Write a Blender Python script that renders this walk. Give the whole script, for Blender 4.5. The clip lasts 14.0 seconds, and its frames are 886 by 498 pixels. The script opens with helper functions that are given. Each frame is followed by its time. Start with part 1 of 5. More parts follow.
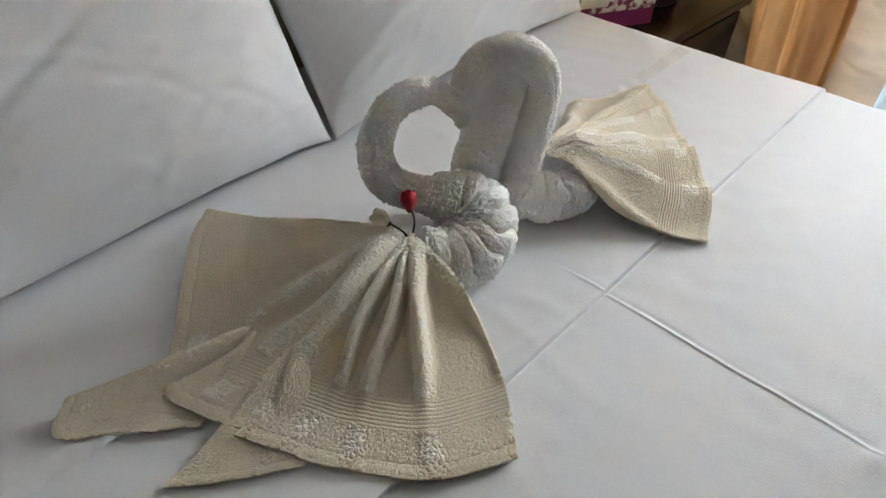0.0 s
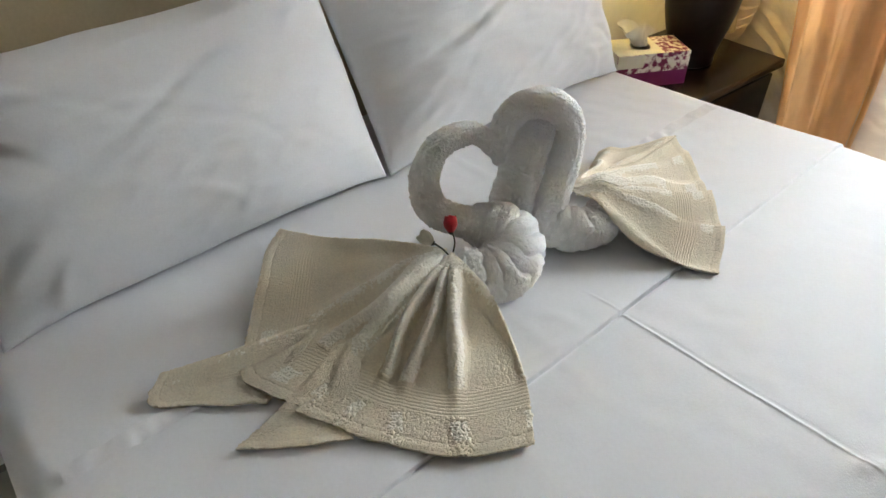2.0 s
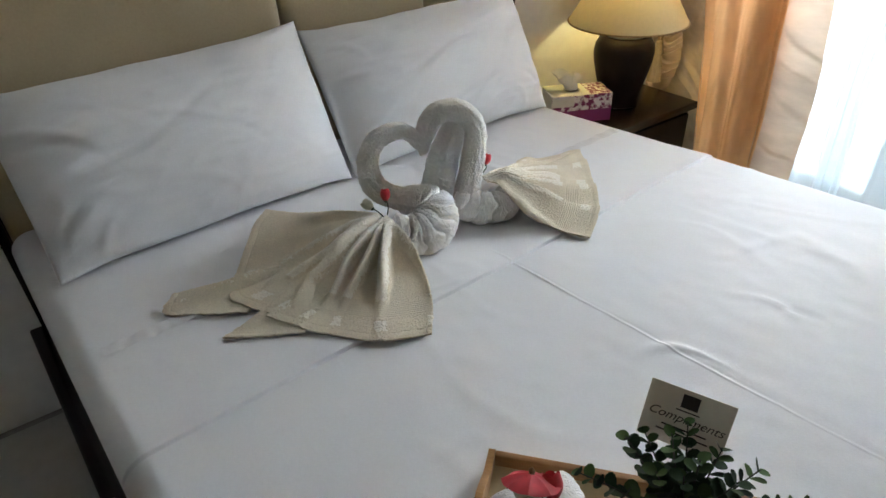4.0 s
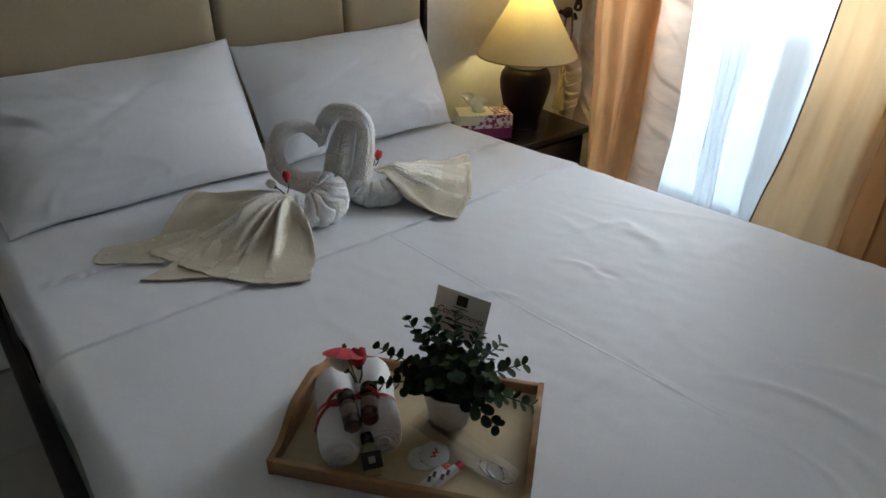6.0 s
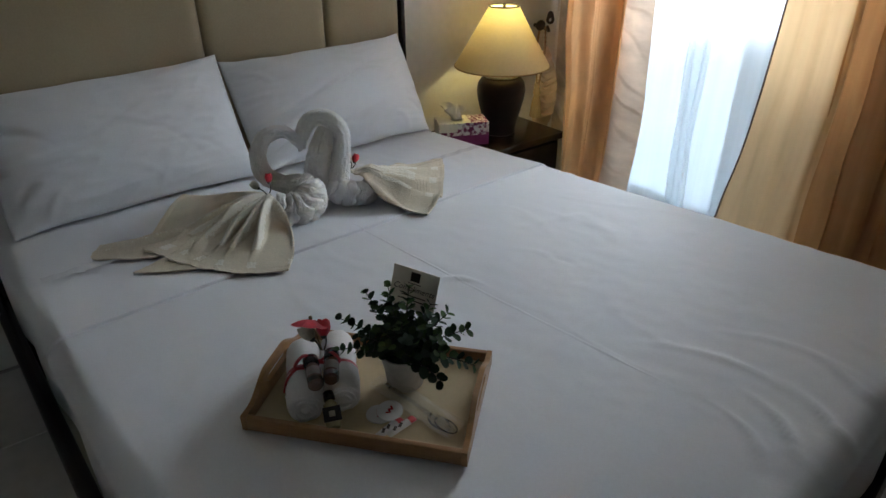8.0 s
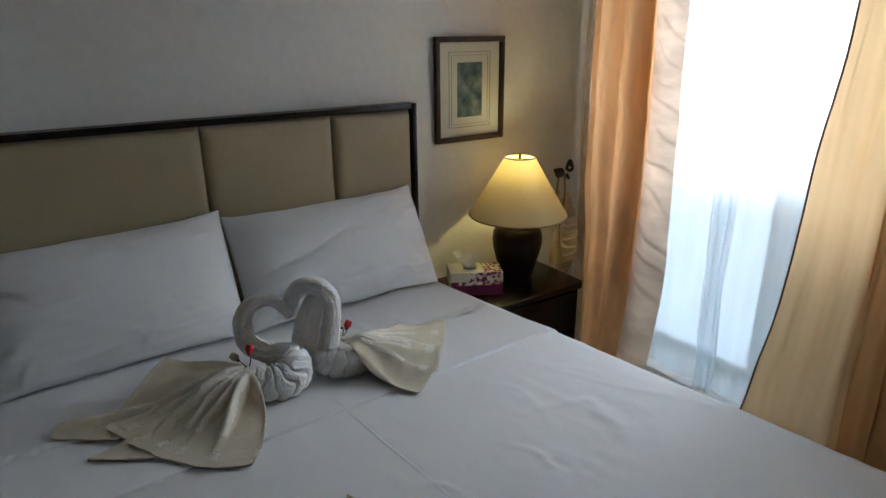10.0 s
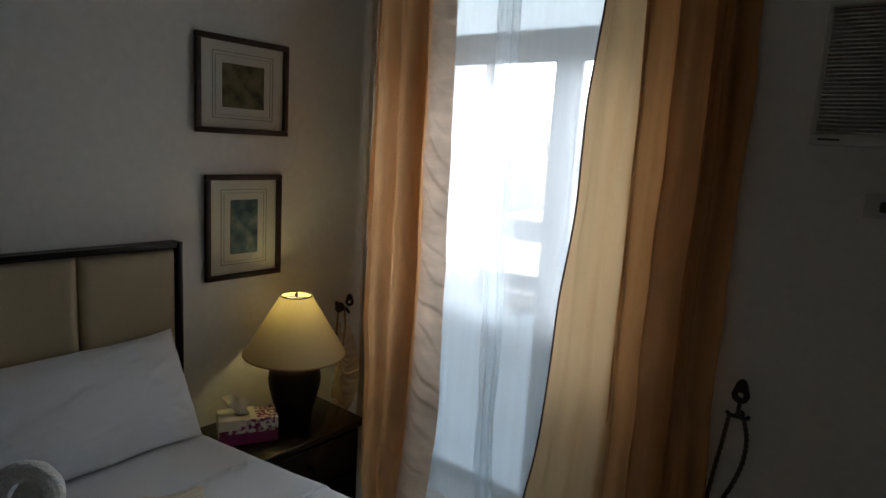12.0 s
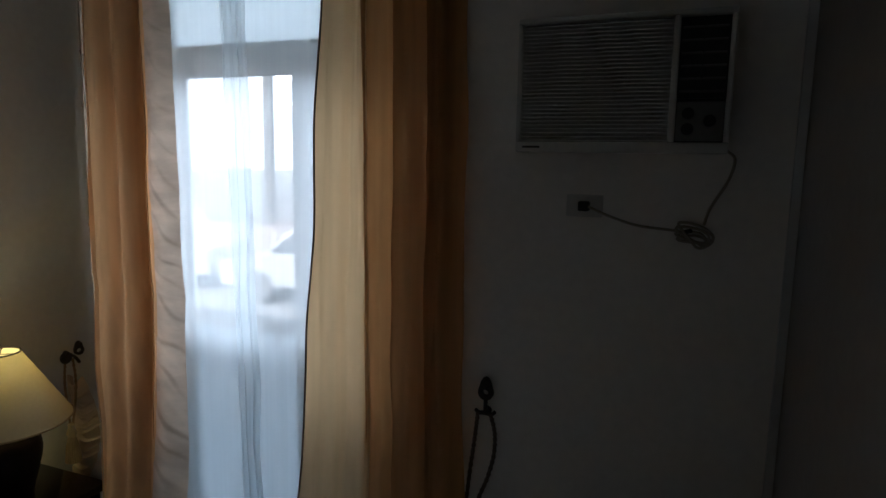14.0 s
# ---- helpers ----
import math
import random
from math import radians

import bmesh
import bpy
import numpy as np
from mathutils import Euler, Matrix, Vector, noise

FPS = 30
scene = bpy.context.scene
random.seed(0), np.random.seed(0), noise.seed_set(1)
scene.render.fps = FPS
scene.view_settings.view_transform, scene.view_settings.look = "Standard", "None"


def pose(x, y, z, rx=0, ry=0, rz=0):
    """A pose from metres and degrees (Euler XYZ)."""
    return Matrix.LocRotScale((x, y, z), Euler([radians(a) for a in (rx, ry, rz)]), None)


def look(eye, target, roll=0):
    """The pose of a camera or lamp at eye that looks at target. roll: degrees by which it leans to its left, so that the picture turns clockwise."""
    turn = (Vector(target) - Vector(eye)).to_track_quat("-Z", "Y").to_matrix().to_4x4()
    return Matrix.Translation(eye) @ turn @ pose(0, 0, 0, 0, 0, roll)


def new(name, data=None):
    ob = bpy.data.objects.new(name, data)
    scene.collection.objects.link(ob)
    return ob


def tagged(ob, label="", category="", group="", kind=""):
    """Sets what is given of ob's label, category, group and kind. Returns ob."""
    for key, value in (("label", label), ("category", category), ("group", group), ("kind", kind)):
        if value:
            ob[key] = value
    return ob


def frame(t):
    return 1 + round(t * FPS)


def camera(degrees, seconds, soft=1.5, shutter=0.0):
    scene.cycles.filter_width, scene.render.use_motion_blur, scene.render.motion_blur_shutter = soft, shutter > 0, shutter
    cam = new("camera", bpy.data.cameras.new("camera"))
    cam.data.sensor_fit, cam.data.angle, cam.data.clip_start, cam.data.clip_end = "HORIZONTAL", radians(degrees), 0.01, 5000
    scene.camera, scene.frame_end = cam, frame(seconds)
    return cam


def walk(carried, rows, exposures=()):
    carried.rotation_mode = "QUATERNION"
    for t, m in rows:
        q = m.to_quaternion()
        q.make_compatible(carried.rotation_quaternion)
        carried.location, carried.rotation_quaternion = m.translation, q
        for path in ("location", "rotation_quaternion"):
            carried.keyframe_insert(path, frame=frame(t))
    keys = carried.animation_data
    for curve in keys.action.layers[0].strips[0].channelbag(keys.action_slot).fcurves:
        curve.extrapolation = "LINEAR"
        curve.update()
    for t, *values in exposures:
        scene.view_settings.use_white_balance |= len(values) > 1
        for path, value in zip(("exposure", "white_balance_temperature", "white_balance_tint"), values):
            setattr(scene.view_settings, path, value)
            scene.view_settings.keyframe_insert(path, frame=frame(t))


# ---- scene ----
cam = camera(70.9, 14.0)
PATH = [
    (0, (0.259, 0.273, 1.263), (-0.793, 1.204, -0.161), -0.0),
    (0.5, (0.27, 0.267, 1.278), (-0.805, 1.191, -0.132), -0.4),
    (1, (0.297, 0.242, 1.291), (-0.823, 1.159, -0.089), -0.8),
    (1.5, (0.329, 0.214, 1.307), (-0.849, 1.115, -0.034), -1.5),
    (2, (0.371, 0.199, 1.318), (-0.867, 1.088, 0.023), -1.7),
    (2.5, (0.445, 0.164, 1.329), (-0.848, 1.047, 0.084), -1.4),
    (3, (0.525, 0.128, 1.35), (-0.784, 1.057, 0.157), -1.1),
    (3.2, (0.586, 0.102, 1.354), (-0.735, 1.051, 0.19), -1.4),
    (5.3, (1.077, 0.078, 1.382), (-0.337, 0.987, 0.299), -2.5),
    (5.5, (1.128, 0.075, 1.375), (-0.284, 0.986, 0.29), -1.5),
    (6, (1.196, 0.067, 1.391), (-0.172, 1.116, 0.378), 0.8),
    (6.5, (1.274, 0.016, 1.378), (-0.041, 1.109, 0.341), 0.8),
    (7, (1.356, -0.013, 1.388), (0.044, 1.11, 0.38), 0.6),
    (7.2, (1.372, -0.016, 1.393), (0.072, 1.118, 0.381), 0.5),
    (9.3, (1.329, 0.26, 1.441), (-0.255, 1.133, 0.587), -1.8),
    (9.5, (1.311, 0.276, 1.473), (-0.255, 1.211, 0.653), -0.5),
    (10, (1.285, 0.281, 1.528), (-0.299, 1.304, 0.864), -0.5),
    (10.5, (1.258, 0.29, 1.601), (-0.316, 1.407, 1.078), 0.2),
    (11, (1.26, 0.306, 1.645), (-0.26, 1.535, 1.223), 2.2),
    (11.5, (1.276, 0.331, 1.657), (-0.091, 1.744, 1.288), 3.2),
    (12, (1.319, 0.391, 1.677), (0.078, 1.923, 1.341), 3.5),
    (12.5, (1.332, 0.424, 1.688), (0.227, 2.059, 1.358), 2.8),
    (13, (1.392, 0.489, 1.677), (0.387, 2.196, 1.401), 1.0),
    (13.5, (1.423, 0.522, 1.675), (0.602, 2.328, 1.421), 1.1),
    (14, (1.456, 0.559, 1.702), (0.751, 2.41, 1.423), 1.0),
]
EXPOSURES = [(0, 2.68, 6650, 10), (1, 2.82, 6650, 10), (2, 2.91, 6600, 10), (3.2, 2.95, 6500, 10), (5.3, 2.08, 6150, 10), (6, 2.12, 6120, 10), (6.5, 1.93, 6100, 10), (7.2, 1.9, 6080, 10), (9.3, 1.85, 6020, 10), (10, 1.66, 6050, 10), (10.5, 1.18, 6080, 10), (11, 0.95, 6080, 10), (11.5, 0.62, 6150, 10), (12, 0.42, 6150, 9.5), (12.5, 0.18, 5950, 9), (13, 0.02, 5850, 9), (13.5, 0.0, 5750, 9), (14, 0.08, 5650, 9)]
walk(cam, [(t, look(eye, target, roll)) for t, eye, target, roll in PATH], EXPOSURES)

# ---- world and lights ----
world = bpy.data.worlds.new("world")
scene.world = world
world.use_nodes = True
wn = world.node_tree
wn.nodes.clear()
sky = wn.nodes.new("ShaderNodeTexSky")
sky.sky_type, sky.sun_disc = "NISHITA", False
sky.sun_elevation, sky.sun_rotation = radians(48), radians(160)
sky.dust_density, sky.air_density = 4.0, 1.0
bg = wn.nodes.new("ShaderNodeBackground")
bg.inputs["Strength"].default_value = 0.15
wo = wn.nodes.new("ShaderNodeOutputWorld")
wn.links.new(sky.outputs[0], bg.inputs[0])
wn.links.new(bg.outputs[0], wo.inputs[0])


def lamp(name, kind, m, energy, color=(1, 1, 1), **more):
    data = bpy.data.lights.new(name, kind)
    data.energy, data.color = energy, color
    for key, value in more.items():
        setattr(data, key, value)
    ob = new(name, data)
    ob.matrix_world = m
    return ob


lamp("sun", "SUN", look((-2, -6, 8), (0, 0, 0)), 3.2, (1.0, 0.96, 0.9), angle=radians(10))
lamp("sky_window_light", "AREA", look((-0.7, 9.8, 4.3), (0.0, 2.7, 1.5)), 520.0, (0.88, 0.94, 1.0), shape="RECTANGLE", size=9.0, size_y=3.6)
lamp("bulb_light", "POINT", pose(-0.69, 1.94, 0.978), 0.60, (1.0, 0.88, 0.38), shadow_soft_size=0.02)


# ---- materials ----
def mat(name, color, rough=0.5, metal=0.0, vary=0.12, scale=6.0, fine=60.0, bump=0.0, bump_scale=80.0, sheen=0.0, coat=0.0, spec=0.5, stretch=(1, 1, 1), color2=None, random_tone=0.0, detail=3.0, relief=0.004, scatter=0.0, depth=0.01, crumple=0.0):
    """A principled surface whose tone varies at two scales, with a fine relief."""
    m = bpy.data.materials.new(name)
    m.use_nodes = True
    nt = m.node_tree
    n, l = nt.nodes, nt.links
    b = n["Principled BSDF"]
    b.inputs["Roughness"].default_value, b.inputs["Metallic"].default_value = rough, metal
    b.inputs["Sheen Weight"].default_value, b.inputs["Coat Weight"].default_value = sheen, coat
    b.inputs["Specular IOR Level"].default_value = spec
    b.inputs["Subsurface Weight"].default_value, b.inputs["Subsurface Scale"].default_value = scatter, depth
    b.inputs["Subsurface Radius"].default_value = (1.0, 0.95, 0.85)
    tc = n.new("ShaderNodeTexCoord")
    mp = n.new("ShaderNodeMapping")
    mp.inputs["Scale"].default_value = stretch
    l.new(tc.outputs["Object"], mp.inputs["Vector"])
    big, small = n.new("ShaderNodeTexNoise"), n.new("ShaderNodeTexNoise")
    big.inputs["Scale"].default_value, small.inputs["Scale"].default_value = scale, fine
    big.inputs["Detail"].default_value = detail
    l.new(mp.outputs[0], big.inputs["Vector"])
    l.new(mp.outputs[0], small.inputs["Vector"])
    add = n.new("ShaderNodeMath")
    add.operation = "ADD"
    l.new(big.outputs["Fac"], add.inputs[0])
    l.new(small.outputs["Fac"], add.inputs[1])
    half = n.new("ShaderNodeMath")
    half.operation = "MULTIPLY"
    half.inputs[1].default_value = 0.5
    l.new(add.outputs[0], half.inputs[0])
    ramp = n.new("ShaderNodeValToRGB")
    low = color2 or [c * (1 - vary) for c in color]
    high = [min(1, c * (1 + vary)) for c in color]
    ramp.color_ramp.elements[0].position, ramp.color_ramp.elements[1].position = 0.35, 0.65
    ramp.color_ramp.elements[0].color, ramp.color_ramp.elements[1].color = (*low, 1), (*high, 1)
    l.new(half.outputs[0], ramp.inputs[0])
    out = ramp.outputs[0]
    if random_tone:
        info = n.new("ShaderNodeObjectInfo")
        hsv = n.new("ShaderNodeHueSaturation")
        mr = n.new("ShaderNodeMapRange")
        mr.inputs["To Min"].default_value, mr.inputs["To Max"].default_value = 1 - random_tone, 1 + random_tone
        l.new(info.outputs["Random"], mr.inputs["Value"])
        l.new(mr.outputs[0], hsv.inputs["Value"])
        l.new(out, hsv.inputs["Color"])
        out = hsv.outputs[0]
    l.new(out, b.inputs["Base Color"])
    if bump:
        tex = n.new("ShaderNodeTexNoise")
        tex.inputs["Scale"].default_value, tex.inputs["Detail"].default_value = bump_scale, 4.0
        l.new(mp.outputs[0], tex.inputs["Vector"])
        bp = n.new("ShaderNodeBump")
        bp.inputs["Strength"].default_value, bp.inputs["Distance"].default_value = bump, relief
        l.new(tex.outputs["Fac"], bp.inputs["Height"])
        l.new(bp.outputs[0], b.inputs["Normal"])
        if crumple:
            wide, soft_bump = n.new("ShaderNodeTexNoise"), n.new("ShaderNodeBump")
            wide.noise_type = "RIDGED_MULTIFRACTAL"
            wide.inputs["Scale"].default_value, wide.inputs["Detail"].default_value, wide.inputs["Distortion"].default_value = 5.0, 3.0, 0.8
            soft_bump.inputs["Strength"].default_value, soft_bump.inputs["Distance"].default_value = crumple, 0.006
            l.new(mp.outputs[0], wide.inputs["Vector"])
            l.new(wide.outputs["Fac"], soft_bump.inputs["Height"])
            l.new(soft_bump.outputs[0], bp.inputs["Normal"])
    return m


def cloth(name, color, through_color, share, gloss=0.15, rough=0.45, clear=0.0, stretch=(14, 14, 0.4), vary=0.25, scale=2.0):
    """Thin woven cloth that lets part of the light through."""
    m = bpy.data.materials.new(name)
    m.use_nodes = True
    n, l = m.node_tree.nodes, m.node_tree.links
    n.clear()
    out = n.new("ShaderNodeOutputMaterial")
    tc, mp, tex = n.new("ShaderNodeTexCoord"), n.new("ShaderNodeMapping"), n.new("ShaderNodeTexNoise")
    mp.inputs["Scale"].default_value = stretch
    tex.inputs["Scale"].default_value, tex.inputs["Detail"].default_value = scale, 5.0
    l.new(tc.outputs["Object"], mp.inputs[0])
    l.new(mp.outputs[0], tex.inputs["Vector"])

    def tone(c):
        r = n.new("ShaderNodeValToRGB")
        r.color_ramp.elements[0].position, r.color_ramp.elements[1].position = 0.35, 0.65
        r.color_ramp.elements[0].color = (*[v * (1 - vary) for v in c], 1)
        r.color_ramp.elements[1].color = (*[min(1, v * (1 + vary)) for v in c], 1)
        l.new(tex.outputs["Fac"], r.inputs[0])
        return r.outputs[0]

    d, t, g = n.new("ShaderNodeBsdfDiffuse"), n.new("ShaderNodeBsdfTranslucent"), n.new("ShaderNodeBsdfGlossy")
    g.inputs["Roughness"].default_value = rough
    l.new(tone(color), d.inputs[0])
    l.new(tone(through_color), t.inputs[0])
    l.new(tone([min(1, c * 1.2 + 0.1) for c in color]), g.inputs[0])
    a, b2 = n.new("ShaderNodeMixShader"), n.new("ShaderNodeMixShader")
    a.inputs[0].default_value, b2.inputs[0].default_value = share, gloss
    l.new(d.outputs[0], a.inputs[1])
    l.new(t.outputs[0], a.inputs[2])
    l.new(a.outputs[0], b2.inputs[1])
    l.new(g.outputs[0], b2.inputs[2])
    last = b2
    if clear:
        tr, c2 = n.new("ShaderNodeBsdfTransparent"), n.new("ShaderNodeMixShader")
        c2.inputs[0].default_value = clear
        l.new(b2.outputs[0], c2.inputs[1])
        l.new(tr.outputs[0], c2.inputs[2])
        last = c2
    l.new(last.outputs[0], out.inputs[0])
    return m


def glass(name, color=(1, 1, 1), rough=0.0):
    m = bpy.data.materials.new(name)
    m.use_nodes = True
    b = m.node_tree.nodes["Principled BSDF"]
    b.inputs["Base Color"].default_value = (*color, 1)
    b.inputs["Transmission Weight"].default_value, b.inputs["Roughness"].default_value, b.inputs["IOR"].default_value = 1.0, rough, 1.45
    return m


WALL = mat("wall_paint", (0.82, 0.81, 0.775), 0.6, vary=0.04, scale=1.5, fine=30, bump=0.08, bump_scale=60)
CEILING = mat("ceiling_paint", (0.84, 0.835, 0.81), 0.7, vary=0.04, bump=0.06)
TILE = mat("floor_tile_glaze", (0.54, 0.52, 0.48), 0.18, vary=0.06, scale=3, fine=25, random_tone=0.05)
GROUT = mat("grout", (0.30, 0.28, 0.25), 0.9, vary=0.15, bump=0.2)
LINEN = mat("white_bed_linen", (0.79, 0.80, 0.82), 0.65, vary=0.025, scale=3, fine=200, bump=0.10, bump_scale=420, sheen=0.15, crumple=0.5)
SATIN = mat("white_satin_band", (0.82, 0.82, 0.84), 0.20, vary=0.03, scale=8, fine=300, bump=0.05, bump_scale=300, sheen=0.2)
PILLOWCASE = mat("white_pillow_cotton", (0.79, 0.80, 0.82), 0.6, vary=0.03, scale=4, fine=250, bump=0.10, bump_scale=380, sheen=0.15, crumple=0.5)
# One towel in three tones: lightest on neck and body, darkest on tail faces.
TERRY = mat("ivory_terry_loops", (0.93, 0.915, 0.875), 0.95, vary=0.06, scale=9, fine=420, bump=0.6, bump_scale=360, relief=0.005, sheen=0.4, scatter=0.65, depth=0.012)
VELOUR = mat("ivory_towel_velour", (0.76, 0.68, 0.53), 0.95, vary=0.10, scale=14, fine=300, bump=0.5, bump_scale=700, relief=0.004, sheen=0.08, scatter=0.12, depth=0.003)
LOOPS = mat("ivory_lighter_loops", (0.88, 0.83, 0.71), 0.95, vary=0.12, scale=9, fine=420, bump=0.65, bump_scale=320, relief=0.006, sheen=0.4, scatter=0.15, depth=0.003)
LEATHERETTE = mat("beige_leatherette", (0.44, 0.36, 0.228), 0.42, vary=0.06, scale=4, fine=160, bump=0.18, bump_scale=260)
DARKWOOD = mat("dark_stained_wood", (0.013, 0.006, 0.0055), 0.27, vary=0.35, scale=5, fine=40, stretch=(1, 8, 8), bump=0.05, bump_scale=50, coat=0.0, spec=0.35)
FRAMEWOOD = mat("dark_frame_wood", (0.034, 0.014, 0.009), 0.45, vary=0.35, scale=6, fine=60, bump=0.1, bump_scale=80)
JAR = mat("dark_glazed_ceramic", (0.012, 0.006, 0.006), 0.42, spec=0.16, vary=0.25, scale=14, fine=60, bump=0.05, bump_scale=60)
PEWTER = mat("pewter_metal", (0.42, 0.40, 0.33), 0.32, 0.9, vary=0.15, bump=0.1)
BLACKMETAL = mat("black_iron", (0.030, 0.022, 0.018), 0.5, 0.6, vary=0.4, scale=20, fine=120, bump=0.3, bump_scale=120)
ORANGE = cloth("orange_satin_curtain", (0.56, 0.325, 0.155), (0.73, 0.42, 0.195), 0.36, 0.14, 0.42, stretch=(9, 9, 0.25), vary=0.12)
GOLD = cloth("gold_satin_curtain", (0.66, 0.45, 0.245), (0.82, 0.56, 0.30), 0.42, 0.14, 0.42, stretch=(9, 9, 0.25), vary=0.07)
BROWNSATIN = cloth("amber_brown_satin_curtain", (0.44, 0.225, 0.090), (0.62, 0.31, 0.115), 0.36, 0.14, 0.42, stretch=(9, 9, 0.25), vary=0.14)
PINKSATIN = cloth("beige_satin_border", (0.72, 0.565, 0.435), (0.78, 0.60, 0.455), 0.42, 0.24, 0.24, stretch=(3, 3, 9), vary=0.14)
LINEDSATIN = cloth("lined_beige_satin", (0.74, 0.60, 0.45), (0.70, 0.52, 0.38), 0.06, 0.28, 0.25, stretch=(3, 3, 9), vary=0.14)
SHEER = cloth("white_sheer_voile", (0.80, 0.84, 0.86), (0.84, 0.90, 0.93), 0.78, 0.03, 0.6, clear=0.50, stretch=(30, 30, 0.5), vary=0.02)
SHEERFOLD = cloth("gathered_voile", (0.78, 0.83, 0.86), (0.80, 0.87, 0.91), 0.78, 0.03, 0.6, clear=0.36, stretch=(30, 30, 0.5), vary=0.02)
SHADE = cloth("cream_lamp_shade", (0.68, 0.58, 0.38), (0.56, 0.44, 0.21), 0.27, 0.08, 0.45, stretch=(40, 40, 40), vary=0.02)
UPVC = mat("white_door_frame", (0.78, 0.80, 0.80), 0.35, vary=0.03, scale=2, fine=40)
# Opaque door panel made translucent, so that daylight brightens it.
LITPANEL = cloth("lit_through_panel", (0.74, 0.79, 0.82), (0.84, 0.90, 0.94), 0.48, 0.05, 0.4, stretch=(4, 4, 4), vary=0.04)
GLASS = glass("clear_glass")
MATBOARD = mat("cream_mat_board", (0.66, 0.64, 0.57), 0.85, vary=0.05, scale=8, fine=120, bump=0.1, bump_scale=200)
MATLINE = mat("grey_mat_bevel", (0.26, 0.26, 0.22), 0.8, vary=0.1)


def painting(name, colors, scale):
    m = mat(name, colors[0], 0.7)
    n, l = m.node_tree.nodes, m.node_tree.links
    tc, tex, r = n.new("ShaderNodeTexCoord"), n.new("ShaderNodeTexNoise"), n.new("ShaderNodeValToRGB")
    tex.inputs["Scale"].default_value, tex.inputs["Detail"].default_value = scale, 6.0
    l.new(tc.outputs["Object"], tex.inputs["Vector"])
    l.new(tex.outputs["Fac"], r.inputs[0])
    els = r.color_ramp.elements
    els[0].position, els[1].position = 0.32, 0.68
    els[0].color, els[1].color = (*colors[0], 1), (*colors[-1], 1)
    for k, c in enumerate(colors[1:-1]):
        e = els.new(0.32 + 0.36 * (k + 1) / (len(colors) - 1))
        e.color = (*c, 1)
    l.new(r.outputs[0], n["Principled BSDF"].inputs["Base Color"])
    return m


# ---- building helpers ----
def thing(name, at, label, category, group="", kind="", turn=0.0):
    """An empty at the base of a thing; its parts are drawn in the thing's own axes."""
    ob = new(name)
    ob.empty_display_size = 0.05
    ob.matrix_world = pose(*at, 0, 0, turn)
    return tagged(ob, label, category, group, kind)


def mesh_object(name, verts, faces, material, smooth=True):
    me = bpy.data.meshes.new(name)
    me.from_pydata([tuple(v) for v in verts], [], [tuple(f) for f in faces])
    me.materials.append(material)
    if smooth:
        me.shade_smooth()
        if len(me.vertices) < 700:
            me.set_sharp_from_angle(angle=radians(50))
    me.update()
    return new(name, me)


def part(name, shape, material, parent, label="", smooth=True, at=None):
    """Links a shape (verts, faces) as one mesh under a thing or a part."""
    ob = mesh_object(name, shape[0], shape[1], material, smooth)
    ob.parent = parent
    if at is not None:
        ob.matrix_local = at
    return tagged(ob, label) if label else ob


def from_bm(bm):
    bm.verts.index_update()
    out = [v.co.copy() for v in bm.verts], [[v.index for v in f.verts] for f in bm.faces]
    bm.free()
    return out


def box(x0, x1, y0, y1, z0, z1, bevel=0.0, segs=2):
    bm = bmesh.new()
    bmesh.ops.create_cube(bm, size=1.0)
    for v in bm.verts:
        v.co = Vector(((x0 + x1) / 2 + v.co.x * (x1 - x0), (y0 + y1) / 2 + v.co.y * (y1 - y0), (z0 + z1) / 2 + v.co.z * (z1 - z0)))
    if bevel:
        bmesh.ops.bevel(bm, geom=bm.edges[:], offset=bevel, segments=segs, profile=0.5, affect="EDGES")
    return from_bm(bm)


def join(*shapes):
    verts, faces = [], []
    for v, f in shapes:
        k = len(verts)
        verts += list(v)
        faces += [[i + k for i in q] for q in f]
    return verts, faces


def moved(shape, m):
    return [m @ Vector(v) for v in shape[0]], shape[1]


def grid(us, vs, func, wrap=False):
    """A surface over the steps us and vs; wrap closes it along u."""
    verts = [func(u, v) for v in vs for u in us]
    nu, faces = len(us), []
    for j in range(len(vs) - 1):
        for i in range(nu if wrap else nu - 1):
            k = (i + 1) % nu
            faces.append((j * nu + i, j * nu + k, (j + 1) * nu + k, (j + 1) * nu + i))
    return verts, faces


def lathe(profile, n=40, cap=True):
    """Turns a profile of (radius, height) round the z axis."""
    verts = [(r * math.cos(2 * math.pi * i / n), r * math.sin(2 * math.pi * i / n), z) for r, z in profile for i in range(n)]
    faces = [(j * n + i, j * n + (i + 1) % n, (j + 1) * n + (i + 1) % n, (j + 1) * n + i) for j in range(len(profile) - 1) for i in range(n)]
    if cap:
        faces += [tuple(range(n))[::-1], tuple(range((len(profile) - 1) * n, len(profile) * n))]
    return verts, faces


def spline(points, n):
    """Catmull-Rom through the points; each may hold more than three numbers."""
    p = np.array(points, float)
    p = np.vstack([2 * p[0] - p[1], p, 2 * p[-1] - p[-2]])
    out = []
    for t in np.linspace(0, len(p) - 3, n):
        k = min(int(t), len(p) - 4)
        s, (a, b, c, d) = t - k, p[k:k + 4]
        out.append(0.5 * (2 * b + (c - a) * s + (2 * a - 5 * b + 4 * c - d) * s * s + (3 * b - a - 3 * c + d) * s ** 3))
    return np.array(out)


